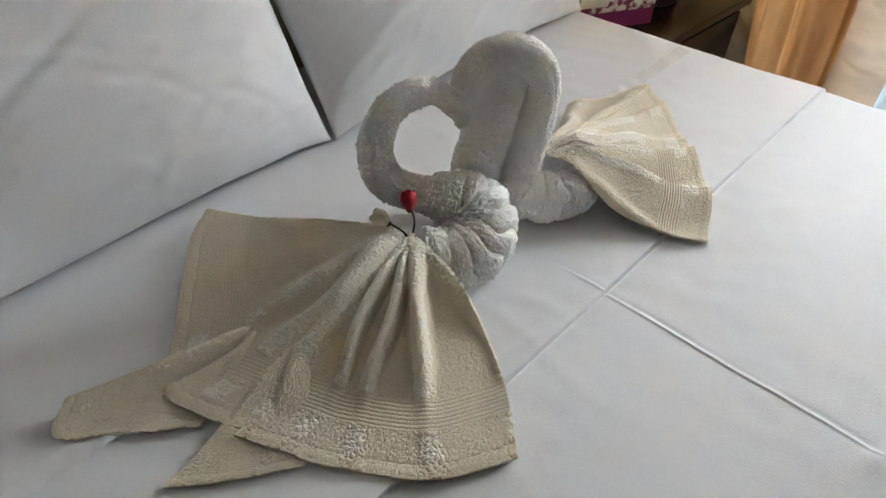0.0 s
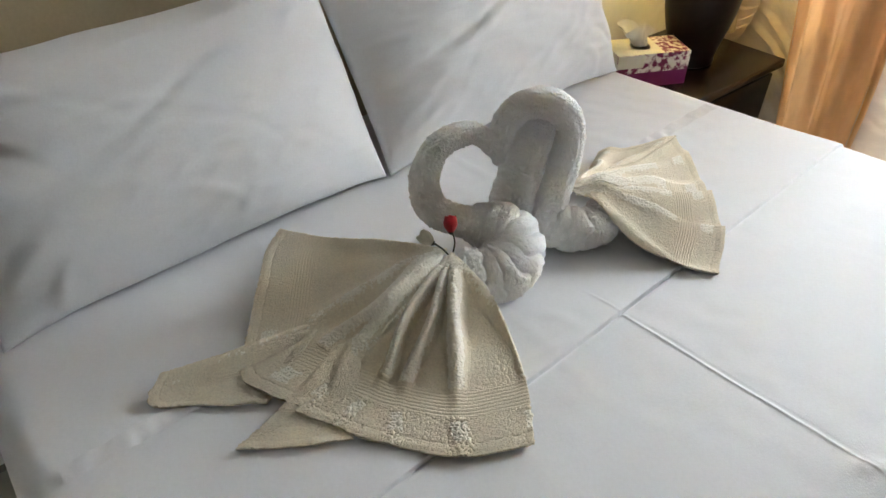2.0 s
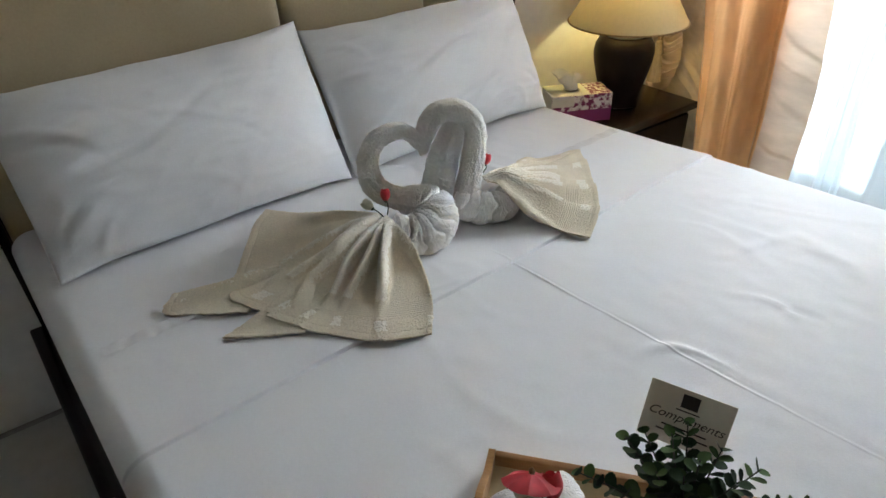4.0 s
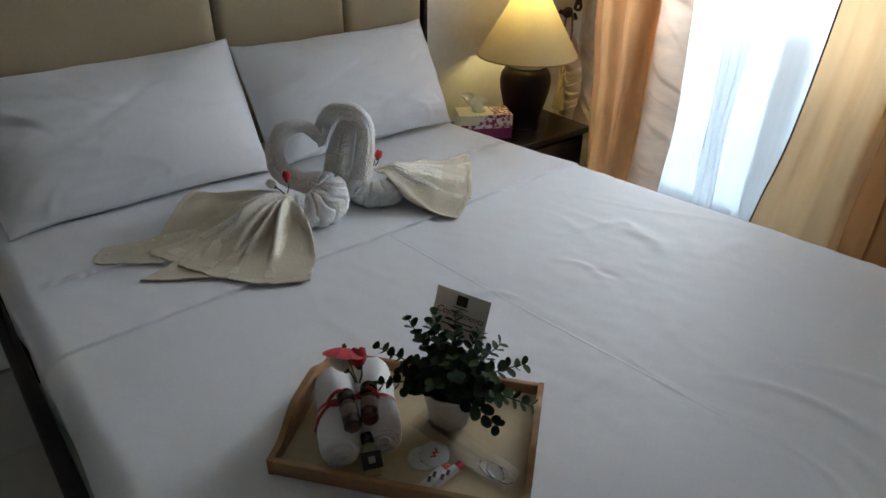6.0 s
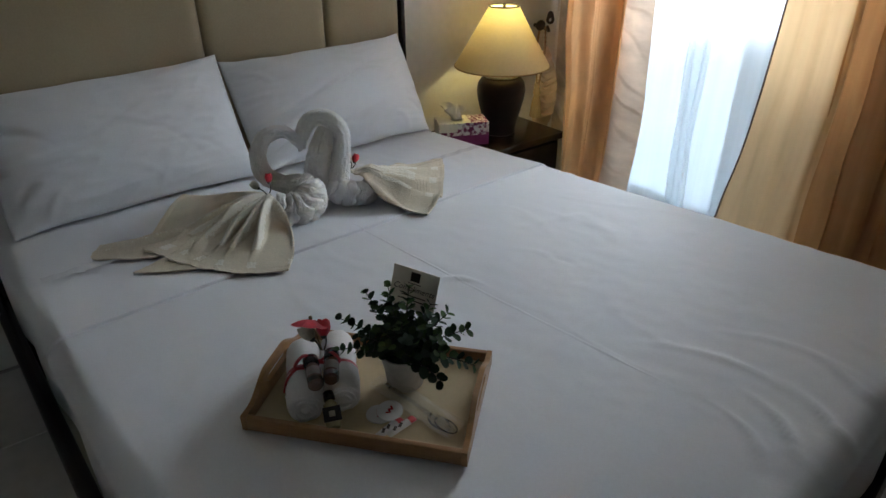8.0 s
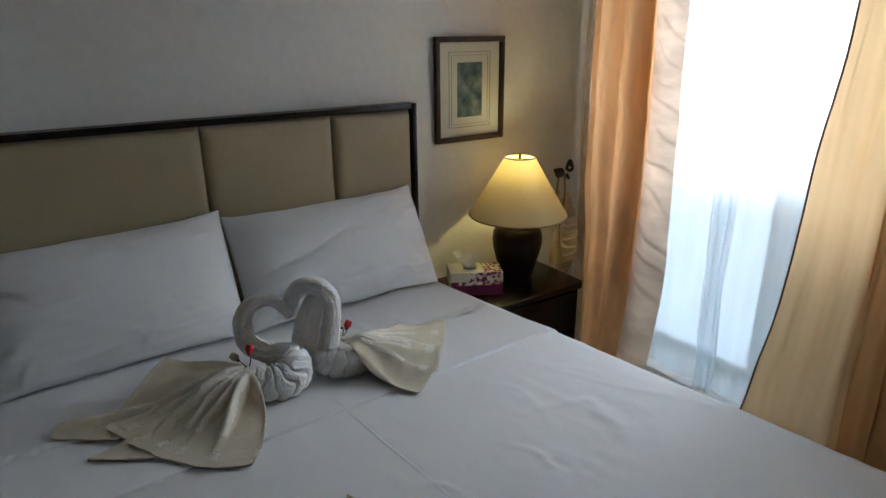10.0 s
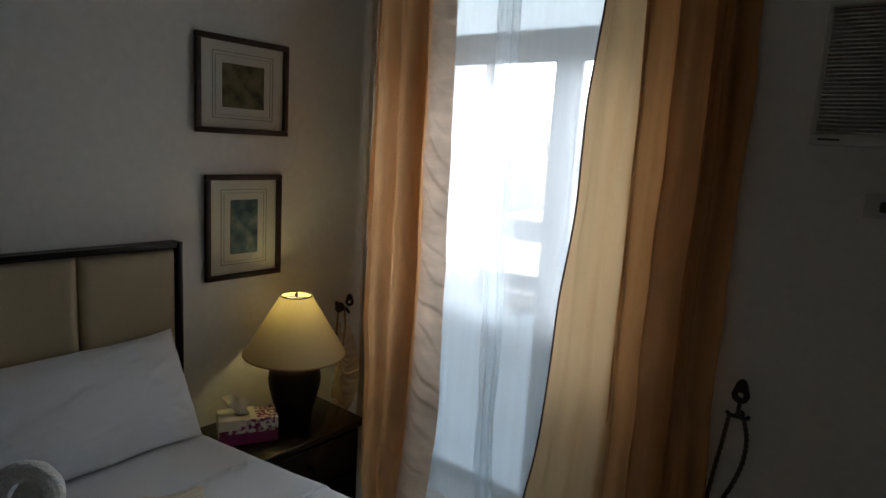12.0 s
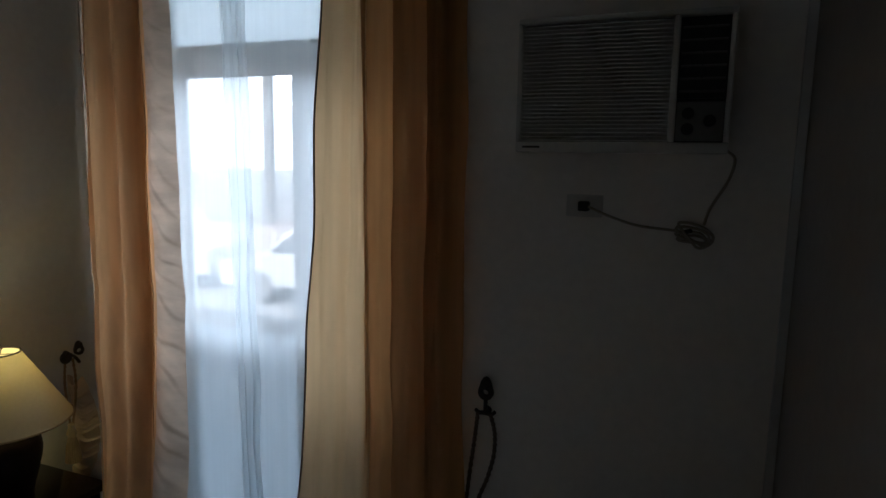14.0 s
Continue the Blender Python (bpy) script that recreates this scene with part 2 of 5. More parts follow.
def tube(points, n=40, ring=16, relief=None, cap=True):
    """A tube through points (x, y, z, radius); relief(along, angle) adds to the radius."""
    path = spline(points, n)
    side, verts = None, []
    for k in range(n):
        p = Vector(path[k][:3])
        d = Vector(path[min(k + 1, n - 1)][:3]) - Vector(path[max(k - 1, 0)][:3])
        d.normalize()
        side = (side - d * side.dot(d)).normalized() if side else d.orthogonal().normalized()
        up = d.cross(side)
        for i in range(ring):
            a = 2 * math.pi * i / ring
            r = max(0.0005, path[k][3]) + (relief(k / (n - 1), a) if relief else 0.0)
            verts.append(p + (side * math.cos(a) + up * math.sin(a)) * r)
    faces = [(j * ring + i, j * ring + (i + 1) % ring, (j + 1) * ring + (i + 1) % ring, (j + 1) * ring + i) for j in range(n - 1) for i in range(ring)]
    if cap:
        faces += [tuple(range(ring))[::-1], tuple(range((n - 1) * ring, n * ring))]
    return verts, faces


def ease(a, b, x):
    x = min(1.0, max(0.0, (x - a) / (b - a)))
    return x * x * (3 - 2 * x)


def wob(x, y, z=0.0, s=1.0):
    return noise.noise(Vector((x * s, y * s, z * s)))


def steps(a, b, n):
    return [a + (b - a) * i / (n - 1) for i in range(n)]


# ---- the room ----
# Partition tone, darker than the room's other walls.
PANEL = mat("dark_grey_partition", (0.26, 0.245, 0.225), 0.6, vary=0.06, scale=2, fine=30, bump=0.05)
# Darker than WALL: the unlit window wall's shade is put into this colour.
SHADEDTAUPE = mat("shaded_taupe_tone", (0.72, 0.67, 0.60), 0.6, vary=0.05, scale=1.5, fine=30, bump=0.08, bump_scale=60)
X0, X1, X2, Y0, Y1, H = -0.905, 1.76, 3.0, -1.9, 2.50, 2.62
OX0, OX1, OZ1 = -0.70, 0.57, 2.45


def slab(name, x0, x1, y0, y1, z0, z1, material, label, category):
    ob = mesh_object(name, *box(x0, x1, y0, y1, z0, z1), material, False)
    return tagged(ob, label, category, kind="structure")


slab("wall_west", X0 - 0.15, X0, Y0 - 0.15, Y1 + 0.35, 0, H, WALL, "cream painted plaster wall behind the headboard", "wall")
shape = join(box(X0, OX0, Y1, Y1 + 0.35, 0, H), box(OX1, X1 + 0.15, Y1, Y1 + 0.35, 0, H), box(OX0, OX1, Y1, Y1 + 0.35, OZ1, H))
tagged(mesh_object("wall_north", *shape, SHADEDTAUPE, False), "plaster wall with a balcony door opening, shade in its taupe tone", "wall", kind="structure")
slab("wall_east", X1, X1 + 0.15, 1.15, Y1, 0, H, PANEL, "dark grey partition beside the bed's foot", "wall")
slab("wall_east_return", X1 + 0.15, X2 + 0.15, 1.15, 1.30, 0, H, WALL, "cream painted plaster return wall", "wall")
slab("wall_east_back", X2, X2 + 0.15, Y0, 1.15, 0, H, WALL, "cream painted plaster wall", "wall")
slab("wall_south", X0, X2 + 0.15, Y0 - 0.15, Y0, 0, H, WALL, "cream painted plaster wall", "wall")
slab("ceiling", X0 - 0.15, X2 + 0.15, Y0 - 0.15, Y1 + 0.35, H, H + 0.12, CEILING, "white painted flat ceiling", "ceiling")
floor = slab("floor", X0 - 0.15, X2 + 0.15, Y0 - 0.15, Y1 + 0.35, -0.15, -0.004, GROUT, "pale glazed ceramic tile floor with dark joints", "floor")
CORNER = mat("pale_corner_trim", (0.50, 0.49, 0.46), 0.4, vary=0.05)
slab("trim", X1 - 0.025, X1 - 0.002, Y1 - 0.022, Y1 - 0.002, 0, H, CORNER, "slim pale corner trim strip", "trim")


# ---- the balcony door ----
def balcony_door():
    d = thing("door_1", (0.03, Y1 + 0.24, 0), "white framed balcony double door with glazed upper panes", "door", kind="structure")
    y0, y1 = 0.0, 0.05
    ox0, ox1 = OX0 - 0.03, OX1 - 0.03
    frame_parts = (("door_frame", ox0, ox0 + 0.05, 0, OZ1), ("door_frame", ox1 - 0.05, ox1, 0, OZ1), ("door_sill", ox0 + 0.05, ox1 - 0.05, 0, 0.036), ("door_frame", ox0 + 0.05, ox1 - 0.05, OZ1 - 0.05, OZ1), ("door_frame", ox0 + 0.05, ox1 - 0.05, 2.12, 2.17))
    for n, a, b, z0, z1 in frame_parts:
        part(n, box(a, b, y0 - 0.01, y1 + 0.01, z0, z1, 0.004), UPVC, d)
    for x0, x1, gx0, gx1 in ((ox0 + 0.05, -0.012, -0.63, -0.068), (-0.012, ox1 - 0.05, 0.042, 0.43)):
        leaf = part("leaf_frame", join(box(x0, gx0, y0, y1, 0.04, 2.12, 0.004), box(gx1, x1, y0, y1, 0.04, 2.12, 0.004), box(gx0, gx1, y0, y1, 2.045, 2.12, 0.004),
                                       box(gx0, gx1, y0, y1, 0.95, 1.015, 0.004), box(gx0, gx1, y0, y1, 0.04, 0.07, 0.004)), UPVC, d)
        pane = part("pane", box(gx0, gx1, 0.02, 0.026, 1.015, 2.045), GLASS, leaf, "clear glass pane")
        pane.visible_shadow = False
        part("lower_panel", box(gx0, gx1, 0.02, 0.028, 0.07, 0.95), LITPANEL, leaf, "white lower panel made translucent to look lit")
        for z in (1.018, 2.042):
            part("gasket", box(gx0, gx1, 0.006, 0.018, z - 0.005, z + 0.005), BLACKMETAL, leaf)
        for x in (gx0, gx1):
            part("gasket", box(x - 0.005, x + 0.005, 0.006, 0.018, 1.023, 2.037), BLACKMETAL, leaf)
    part("transom_panel", box(ox0 + 0.05, ox1 - 0.05, 0.02, 0.028, 2.17, OZ1 - 0.05), cloth("milky_transom", (0.80, 0.84, 0.85), (0.90, 0.94, 0.95), 0.75, 0.04, 0.4, stretch=(4, 4, 4), vary=0.03), d, "translucent milky transom")
    part("latch", join(box(-0.165, -0.135, -0.012, 0.0, 0.92, 0.99, 0.003), box(-0.155, -0.145, -0.04, -0.012, 0.93, 0.945, 0.003)), PEWTER, d, "small grey metal latch")
    part("floor_bolt", tube([(-0.070, -0.004, 0.160, 0.004), (-0.060, -0.012, 0.165, 0.005), (-0.052, -0.014, 0.190, 0.005), (-0.050, -0.006, 0.215, 0.004)], 16, 8), BLACKMETAL, d, "small black bolt")


balcony_door()
slab("door_threshold", OX0, OX1, Y1 + 0.002, Y1 + 0.228, -0.004, 0.018, mat("pale_threshold_tile", (0.74, 0.75, 0.74), 0.3, vary=0.05, scale=4), "pale tiled threshold in front of the balcony door", "threshold")


# ---- curtains ----
def drape(us, zs, left, right, base, amp, folds, phase, seed, slant=0.0, back=(0, 0)):
    """A hanging sheet of cloth; left(z), right(z) and base(z) give its edges and its depth."""
    def f(u, z):
        x = left(z) + (right(z) - left(z)) * u
        w = u * folds * 2 * math.pi + phase + 0.9 * wob(u * 4, z * 0.5 + seed, seed)
        y = base(z) + amp * (0.8 + 0.2 * math.cos(z * 2 + seed)) * math.sin(w) + 0.18 * amp * math.sin(2.3 * w + 1 + seed)
        y += back[0] * (1 - ease(0, 0.22, u)) + back[1] * ease(0.30, 0.75, u)
        return x + 0.3 * amp * math.cos(w) + 0.012 * wob(z * 3, u * 3, seed), y + slant * u + 0.0025 * wob(u * 14, z * 4, seed), z
    return grid(us, zs, f)


def tucks(u, z, seed):
    """Slanting gathers of a satin strip, from 0 in a crease to 1 on a crest."""
    ph = z * 8.6 + 0.75 * u + 1.5 * wob(z * 2.3, u * 0.5, seed) + 0.6 * wob(z * 6, u * 0.8, seed + 3)
    f = ph - math.floor(ph)
    strong = 0.55 + 0.6 * wob(math.floor(ph) * 3.7, seed, 1.5)
    return strong * f ** 1.3 * (1 - ease(0.86, 1.0, f)) + 0.12 * wob(z * 24 + 3 * u, u * 2, seed)


def ruffle(zs, inner, outer, base, seed):
    """The gathered satin border along a curtain's edge."""
    def f(u, z):
        k = tucks(u, z, seed)
        x = inner(z) + (outer(z) - inner(z)) * u + 0.005 * (k - 0.5) * u
        return x, base(z) - 0.018 * math.sin(math.pi * u) - 0.010 * u - 0.017 * k * (0.35 + 0.65 * math.sin(math.pi * u)) + 0.010 * wob(z * 4, u * 2, seed), z
    return grid(steps(0, 1, 24), zs, f)


def lerp_z(points):
    zs, xs = [p[0] for p in points], [p[1] for p in points]
    return lambda z: float(np.interp(z, zs, xs))


ZC = steps(0.03, 2.50, 90)
c1 = thing("curtain", (0, 0, 0), "orange gold satin drape with a gathered beige satin border", "curtain", "curtains at the balcony door")
fall1 = lerp_z([(0, 2.02), (0.3, 2.055), (0.7, 2.175), (1.2, 2.28), (2.5, 2.325)])
in1 = lerp_z([(0.0, -0.15), (0.2, -0.16), (0.55, -0.213), (0.95, -0.272), (1.3, -0.322), (2.5, -0.36)])
out1 = lerp_z([(0.0, -0.025), (0.2, -0.035), (0.58, -0.075), (0.95, -0.150), (1.25, -0.195), (2.5, -0.255)])
left1 = lerp_z([(0, -0.37), (0.2, -0.39), (0.5, -0.48), (0.9, -0.605), (1.25, -0.675), (2.5, -0.70)])
part("panel", drape(steps(0, 1, 110), ZC, left1, in1, fall1, 0.026, 2.6, 0.4, 3.1, back=(0.02, 0)), ORANGE, c1)
part("satin_border", ruffle(steps(0.03, 2.50, 520), lambda z: in1(z) - 0.025, out1, lambda z: fall1(z) + 0.012, 1.0), PINKSATIN, c1, "gathered beige satin border")


def return_edge(u, z):
    """The satin edge that turns back to the wall."""
    a, m = (left1(z) + 0.012, fall1(z) + 0.012), (left1(z) - 0.03 - 0.04 * ease(0.5, 0.9, z), fall1(z) + 0.16 - 0.05 * ease(0.5, 1.2, z))
    p = [(1 - u) ** 2 * a[k] + 2 * u * (1 - u) * m[k] + u * u * (-0.862, 2.470)[k] for k in range(2)]
    return p[0], p[1] - 0.034 * tucks(u * 1.5, z * 1.3, 4.0) * math.sin(math.pi * u), z


part("return_edge", grid(steps(0, 1, 24), steps(0.03, 2.50, 260), return_edge), LINEDSATIN, c1, "beige satin edge turned to the wall")
part("back_fold", drape(steps(0, 1, 24), ZC, lambda z: in1(z) - 0.11, lambda z: in1(z) - 0.012, lambda z: fall1(z) + 0.045, 0.008, 1.0, 0.4, 4.4), ORANGE, c1)
c2 = thing("curtain", (0, 0, 0), "gold and brown satin drape with a dark edge seam", "curtain", "curtains at the balcony door")
ed2 = lerp_z([(0, 0.175), (0.2, 0.213), (0.5, 0.262), (0.8, 0.288), (1.4, 0.324), (1.8, 0.345), (2.2, 0.362), (2.5, 0.37)])
fall2 = lerp_z([(0, 2.30), (2.5, 2.32)])
mid2 = lerp_z([(0, 0.548), (2.5, 0.530)])
edge_panel = drape(steps(0, 1, 60), ZC, ed2, mid2, fall2, 0.007, 1.4, 2.2, 5.5)
edge_panel = [(x, y + 0.030 * ease(26, 33, k % 60) - 0.040 * ease(50, 59, k % 60), z) for k, (x, y, z) in enumerate(edge_panel[0])], edge_panel[1]
part("border_panel", edge_panel, GOLD, c2, "plain gold satin edge panel")
part("panel", drape(steps(0, 1, 130), ZC, lambda z: mid2(z) - 0.025, lerp_z([(0, 0.86), (1.0, 0.81), (2.5, 0.80)]), lambda z: fall2(z) + 0.025, 0.038, 2.8, 2.9, 8.2, back=(0, 0.09)), BROWNSATIN, c2)
for f0, f1 in ((0.60, 0.660), (0.690, 0.75)):
    part("back_fold", drape(steps(0, 1, 20), ZC, lerp_z([(0, f0 - 0.02), (2.5, f0)]), lerp_z([(0, f1), (2.5, f1)]), lambda z: fall2(z) + 0.09, 0.006, 1.0, 0.4, f0), BROWNSATIN, c2)
part("edge_seam", tube([(edge_panel[0][k * 60][0], edge_panel[0][k * 60][1] - 0.004, edge_panel[0][k * 60][2], 0.0034) for k in range(0, 90, 2)], 140, 8), mat("brown_edge_seam", (0.10, 0.045, 0.025), 0.7, vary=0.2), c2)
sh = thing("sheer_curtain", (0, 0, 0), "thin white translucent voile sheer hanging over the door", "curtain")
part("voile", drape(steps(0, 1, 200), steps(0.02, 2.5, 50), lerp_z([(0, -0.69), (2.5, -0.69)]), lerp_z([(0, 0.56), (2.5, 0.56)]), lambda z: 2.56, 0.014, 5.0, 0.0, 2.0), SHEER, sh)
part("gathered_edge", drape(steps(0, 1, 60), steps(0.02, 2.5, 50), lerp_z([(0, -0.16), (2.5, -0.225)]), lerp_z([(0, -0.07), (2.5, -0.10)]), lambda z: 2.53, 0.012, 3.0, 0.6, 5.0), SHEERFOLD, sh)
rod = thing("curtain_rod", (0.05, 2.33, 2.53), "dark slim curtain rod above the drapes", "curtain rod")
part("rod", moved(lathe([(0.012, -1.0), (0.012, 1.0)], 16), pose(0, 0, 0, 0, 90, 0)), DARKWOOD, rod)
for x in (-0.9, 0.0, 0.9):
    part("bracket", box(x - 0.01, x + 0.01, 0.0, 0.168, -0.015, 0.015, 0.003), BLACKMETAL, rod)


# ---- the bed ----
BX0, BX1, TOP = -0.83, 1.205, 0.60


def bed_left(x):
    return 0.003 + 0.072 * x


def bed_right(x):
    return 1.620 + 0.155 * x


def bed_xy(a, v):
    """A place on the mattress: a along its length, v from one side (0) to the other (1)."""
    x = a - 0.092 * (v - 0.5) * ease(BX0, -0.5, a)
    return x, bed_left(x) + v * (bed_right(x) - bed_left(x))


def bed_relief(a, v, x, y):
    z = 0.0040 * wob(x, y, 1.0, 2.4) + 0.0010 * wob(x * 0.7 + y * 0.5, y * 2.2 - x, 4.0, 9.0) + 0.0008 * wob(x, y, 7.0, 38.0)
    line = wob(x * 0.9 + y * 0.5, y * 2.4 - x * 0.9, 3.0, 2.6)
    z += 0.0030 * max(0.0, 1 - 9 * abs(line)) * max(0.0, wob(x, y, 12.0, 2.2) + 0.1) * 1.6
    line = wob(x * 2.6 + y * 0.4, y * 0.8 - x * 0.5, 9.0, 2.2)
    z += 0.0026 * max(0.0, 1 - 10 * abs(line)) * max(0.0, wob(x, y, 21.0, 2.6) + 0.05) * 1.6
    z += 0.0055 * ease(-0.0165, -0.0180, a) * ease(-0.13, -0.03, a) if a < -0.0165 else -0.0045 * math.exp(-((a + 0.0165) / 0.003) ** 2)
    strong = ease(-0.10, -0.04, a) * (0.7 + 0.4 * wob(a * 4, 3.0)) * (1 - 0.55 * ease(0.1, 0.5, a)) * (1 - ease(0.70, 0.95, a))
    off = v - 0.5050 - 0.020 * max(0.0, a - 0.4) - 0.0016 * wob(a * 9, 1.0)
    z += 0.0025 * strong * math.exp(-(off / 0.0015) ** 2) - 0.0007 * strong * math.exp(-((off - 0.004) / 0.002) ** 2)
    for cx, cy, turn, length, h in ((0.40, 1.116, 0.1, 0.05, 0.005), (0.44, 1.13, 0.5, 0.04, -0.004), (0.35, 0.86, 0.9, 0.05, 0.005), (0.15, 1.25, 0.3, 0.07, 0.003), (0.30, 0.30, 1.9, 0.16, 0.004), (0.42, 0.26, 2.0, 0.18, 0.004), (0.20, 0.22, 1.8, 0.12, 0.0035), (0.95, 1.10, 0.2, 0.16, 0.004), (1.02, 1.25, 0.15, 0.15, 0.004), (1.08, 0.93, -0.75, 0.06, 0.009), (1.10, 1.00, -0.75, 0.07, 0.009), (1.13, 1.08, -0.75, 0.08, 0.009), (1.14, 1.20, -0.75, 0.09, 0.009), (1.15, 1.32, -0.75, 0.08, 0.009), (-0.06, 0.74, 0.3, 0.05, 0.002)):
        p, q = (x - cx) * math.cos(turn) + (y - cy) * math.sin(turn), (y - cy) * math.cos(turn) - (x - cx) * math.sin(turn)
        if abs(p) < 3 * length and abs(q) < 0.06:
            z += h * math.exp(-(p / length) ** 2 - ((q + 0.3 * p * p / length) / 0.009) ** 2)
    return z


def sheet_point(a, v, lift=0.0):
    """a may run past the foot and v past the sides: there the sheet falls."""
    r = 0.055
    width = 1.56
    over_x = max(0.0, a - (BX1 - r))
    over_y = max(0.0, (r / width - v) * width, (v - 1 + r / width) * width)
    aa, vv = min(a, BX1 - r), min(max(v, r / width), 1 - r / width)
    x, y = bed_xy(aa, vv)
    z = TOP + bed_relief(aa, vv, x, y) + lift

    def fall(o):
        if o < r * math.pi / 2:
            return r * math.sin(o / r), r * (1 - math.cos(o / r))
        return r, r + o - r * math.pi / 2

    lx, dx = fall(over_x)
    ly, dy = fall(over_y)
    d = max(dx, dy)
    hang = ease(0.03, 0.3, d) * 0.007 * math.sin((x * 16 if dy > dx else y * 16) + 3 * wob(x, y, 2, 3))
    x += lx + (hang - 0.006 * ease(0, 0.2, d) if dx > 0 else 0)
    y += (ly + (hang - 0.008 * ease(0, 0.2, d) if dy > 0 else 0)) * (-1 if v < 0.5 else 1)
    return x, y, z - d


bed = thing("bed", (0.2, 0.78, 0), "queen bed with dark wooden frame and padded beige headboard", "bed")


def world_part(name, shape, material, parent, label="", smooth=True):
    """As part(), from a shape in the room's axes."""
    base = parent.parent if parent.parent else parent
    return part(name, moved(shape, base.matrix_world.inverted()), material, parent, label, smooth)


hb = world_part("headboard", box(-0.900, -0.868, -0.070, 1.535, 0.25, 1.262, 0.004), DARKWOOD, bed, "dark wooden headboard board")
for y0, y1, z0, z1 in ((-0.070, -0.048, 0.25, 1.262), (1.513, 1.535, 0.25, 1.262), (-0.048, 1.513, 1.240, 1.262)):
    world_part("frame_strip", box(-0.868, -0.835, y0, y1, z0, z1, 0.003), DARKWOOD, hb, "dark wooden edge strip")
for y0, y1 in ((-0.046, 0.724), (0.724, 1.181), (1.181, 1.511)):
    def pad(u, v, y0=y0, y1=y1):
        y, z = y0 + (y1 - y0) * u, 0.30 + 0.938 * v
        e = min(1.0, min(u, 1 - u) * (y1 - y0) / 0.035) ** 0.5 if 0 < u < 1 else 0.0
        g = min(1.0, min(v, 1 - v) * 0.926 / 0.035) ** 0.5 if 0 < v < 1 else 0.0
        k = math.sin(e * math.pi / 2) * math.sin(g * math.pi / 2)
        return -0.867 + 0.036 * k + 0.003 * wob(y, z, 0, 6) * k, y, z
    edge = [0, 0.006, 0.015, 0.03, 0.05, 0.08, 0.12]
    st = edge + steps(0.16, 0.84, 24) + [1 - e for e in edge[::-1]]
    world_part("panel", grid(st, st, pad), LEATHERETTE, hb, "padded beige leatherette panel")
for side, y in (("left", bed_left), ("right", bed_right)):
    s = -1 if side == "left" else 1
    a, b = -0.83, 1.15
    verts, faces = box(a, b, -0.02, 0.02, 0.16, 0.34, 0.006)
    world_part("side_rail", ([(v[0], v[1] + y(v[0]) + (-0.022 if s < 0 else -0.05), v[2]) for v in verts], faces), DARKWOOD, bed)
world_part("foot_rail", ([(v[0] - 0.06 * (v[1] - 0.8), v[1], v[2]) for v in box(1.11, 1.15, 0.12, 1.66, 0.18, 0.34, 0.006)[0]], box(1.11, 1.15, 0.12, 1.66, 0.18, 0.34, 0.006)[1]), DARKWOOD, bed)
for x, y in ((-0.80, -0.03), (-0.80, 1.42), (1.12, 0.14), (1.13, 1.63)):
    world_part("leg", box(x - 0.04, x + 0.04, y - 0.04, y + 0.04, 0.0, 0.34, 0.006), DARKWOOD, bed)

mattress = thing("mattress", (0.2, 0.78, 0.34), "thick white mattress under the bed linen", "mattress")
def mattress_ring(k, z):
    c = [(-0.82, 0.05), (1.12, 0.05), (1.12, 0.95), (-0.82, 0.95)][k % 4]
    x, y = bed_xy(c[0], c[1])
    return x, y, z
mv = [mattress_ring(k, z) for z in (0.345, 0.57) for k in range(4)]
world_part("body", (mv, [(3, 2, 1, 0), (4, 5, 6, 7), (0, 1, 5, 4), (1, 2, 6, 5), (2, 3, 7, 6), (3, 0, 4, 7)]), LINEN, mattress, "", False)

sheet = thing("bed_sheet", (0.2, 0.78, 0.6), "white cotton flat sheet tucked over the mattress with creases", "bedding")
a_steps = sorted(set([round(q, 4) for q in steps(BX0, BX1 - 0.055, 190) + steps(-0.05, 0.0, 34) + steps(-0.020, -0.012, 14) + steps(BX1 - 0.055, BX1 + 0.03, 12) + steps(BX1 + 0.04, BX1 + 0.28, 14)]))
v_steps = sorted(set([round(q, 5) for q in steps(0.036, 0.964, 170) + steps(0.4965, 0.5235, 46) + steps(-0.02, 0.036, 12) + steps(0.964, 1.02, 12) + steps(-0.215, -0.025, 14) + steps(1.025, 1.215, 14)]))
world_part("flat_sheet", grid(v_steps, a_steps, lambda v, a: sheet_point(a, v)), LINEN, sheet)
world_part("satin_band", grid(steps(0.04, 0.96, 420), steps(-0.308, -0.279, 10), lambda v, a: (lambda p: (p[0], p[1], p[2] + 0.0052 + 0.0014 * math.sin(p[1] * 120 + 9 * wob(p[1] * 5, 1.0) + 60 * a) + 0.0016 * wob(p[1] * 60, a * 40, 1.0)))(sheet_point(a, v))), SATIN, sheet, "shiny white satin band")


# ---- pillows ----
CREASES = ((0.10, 0.72, -0.38, 0.13, 0.008), (0.15, 0.62, -0.42, 0.11, -0.008), (0.21, 0.80, -0.30, 0.12, 0.006), (0.30, 0.72, -0.30, 0.12, -0.005), (0.46, 0.62, -0.25, 0.16, 0.006), (0.57, 0.50, -0.32, 0.14, -0.006), (0.52, 0.22, -0.55, 0.11, 0.005), (0.60, 0.14, 0.7, 0.05, 0.006), (0.17, 0.14, 0.9, 0.07, 0.007), (0.09, 0.26, 0.7, 0.07, -0.006), (0.88, 0.80, 0.5, 0.06, 0.006), (0.80, 0.30, -0.5, 0.10, -0.004))


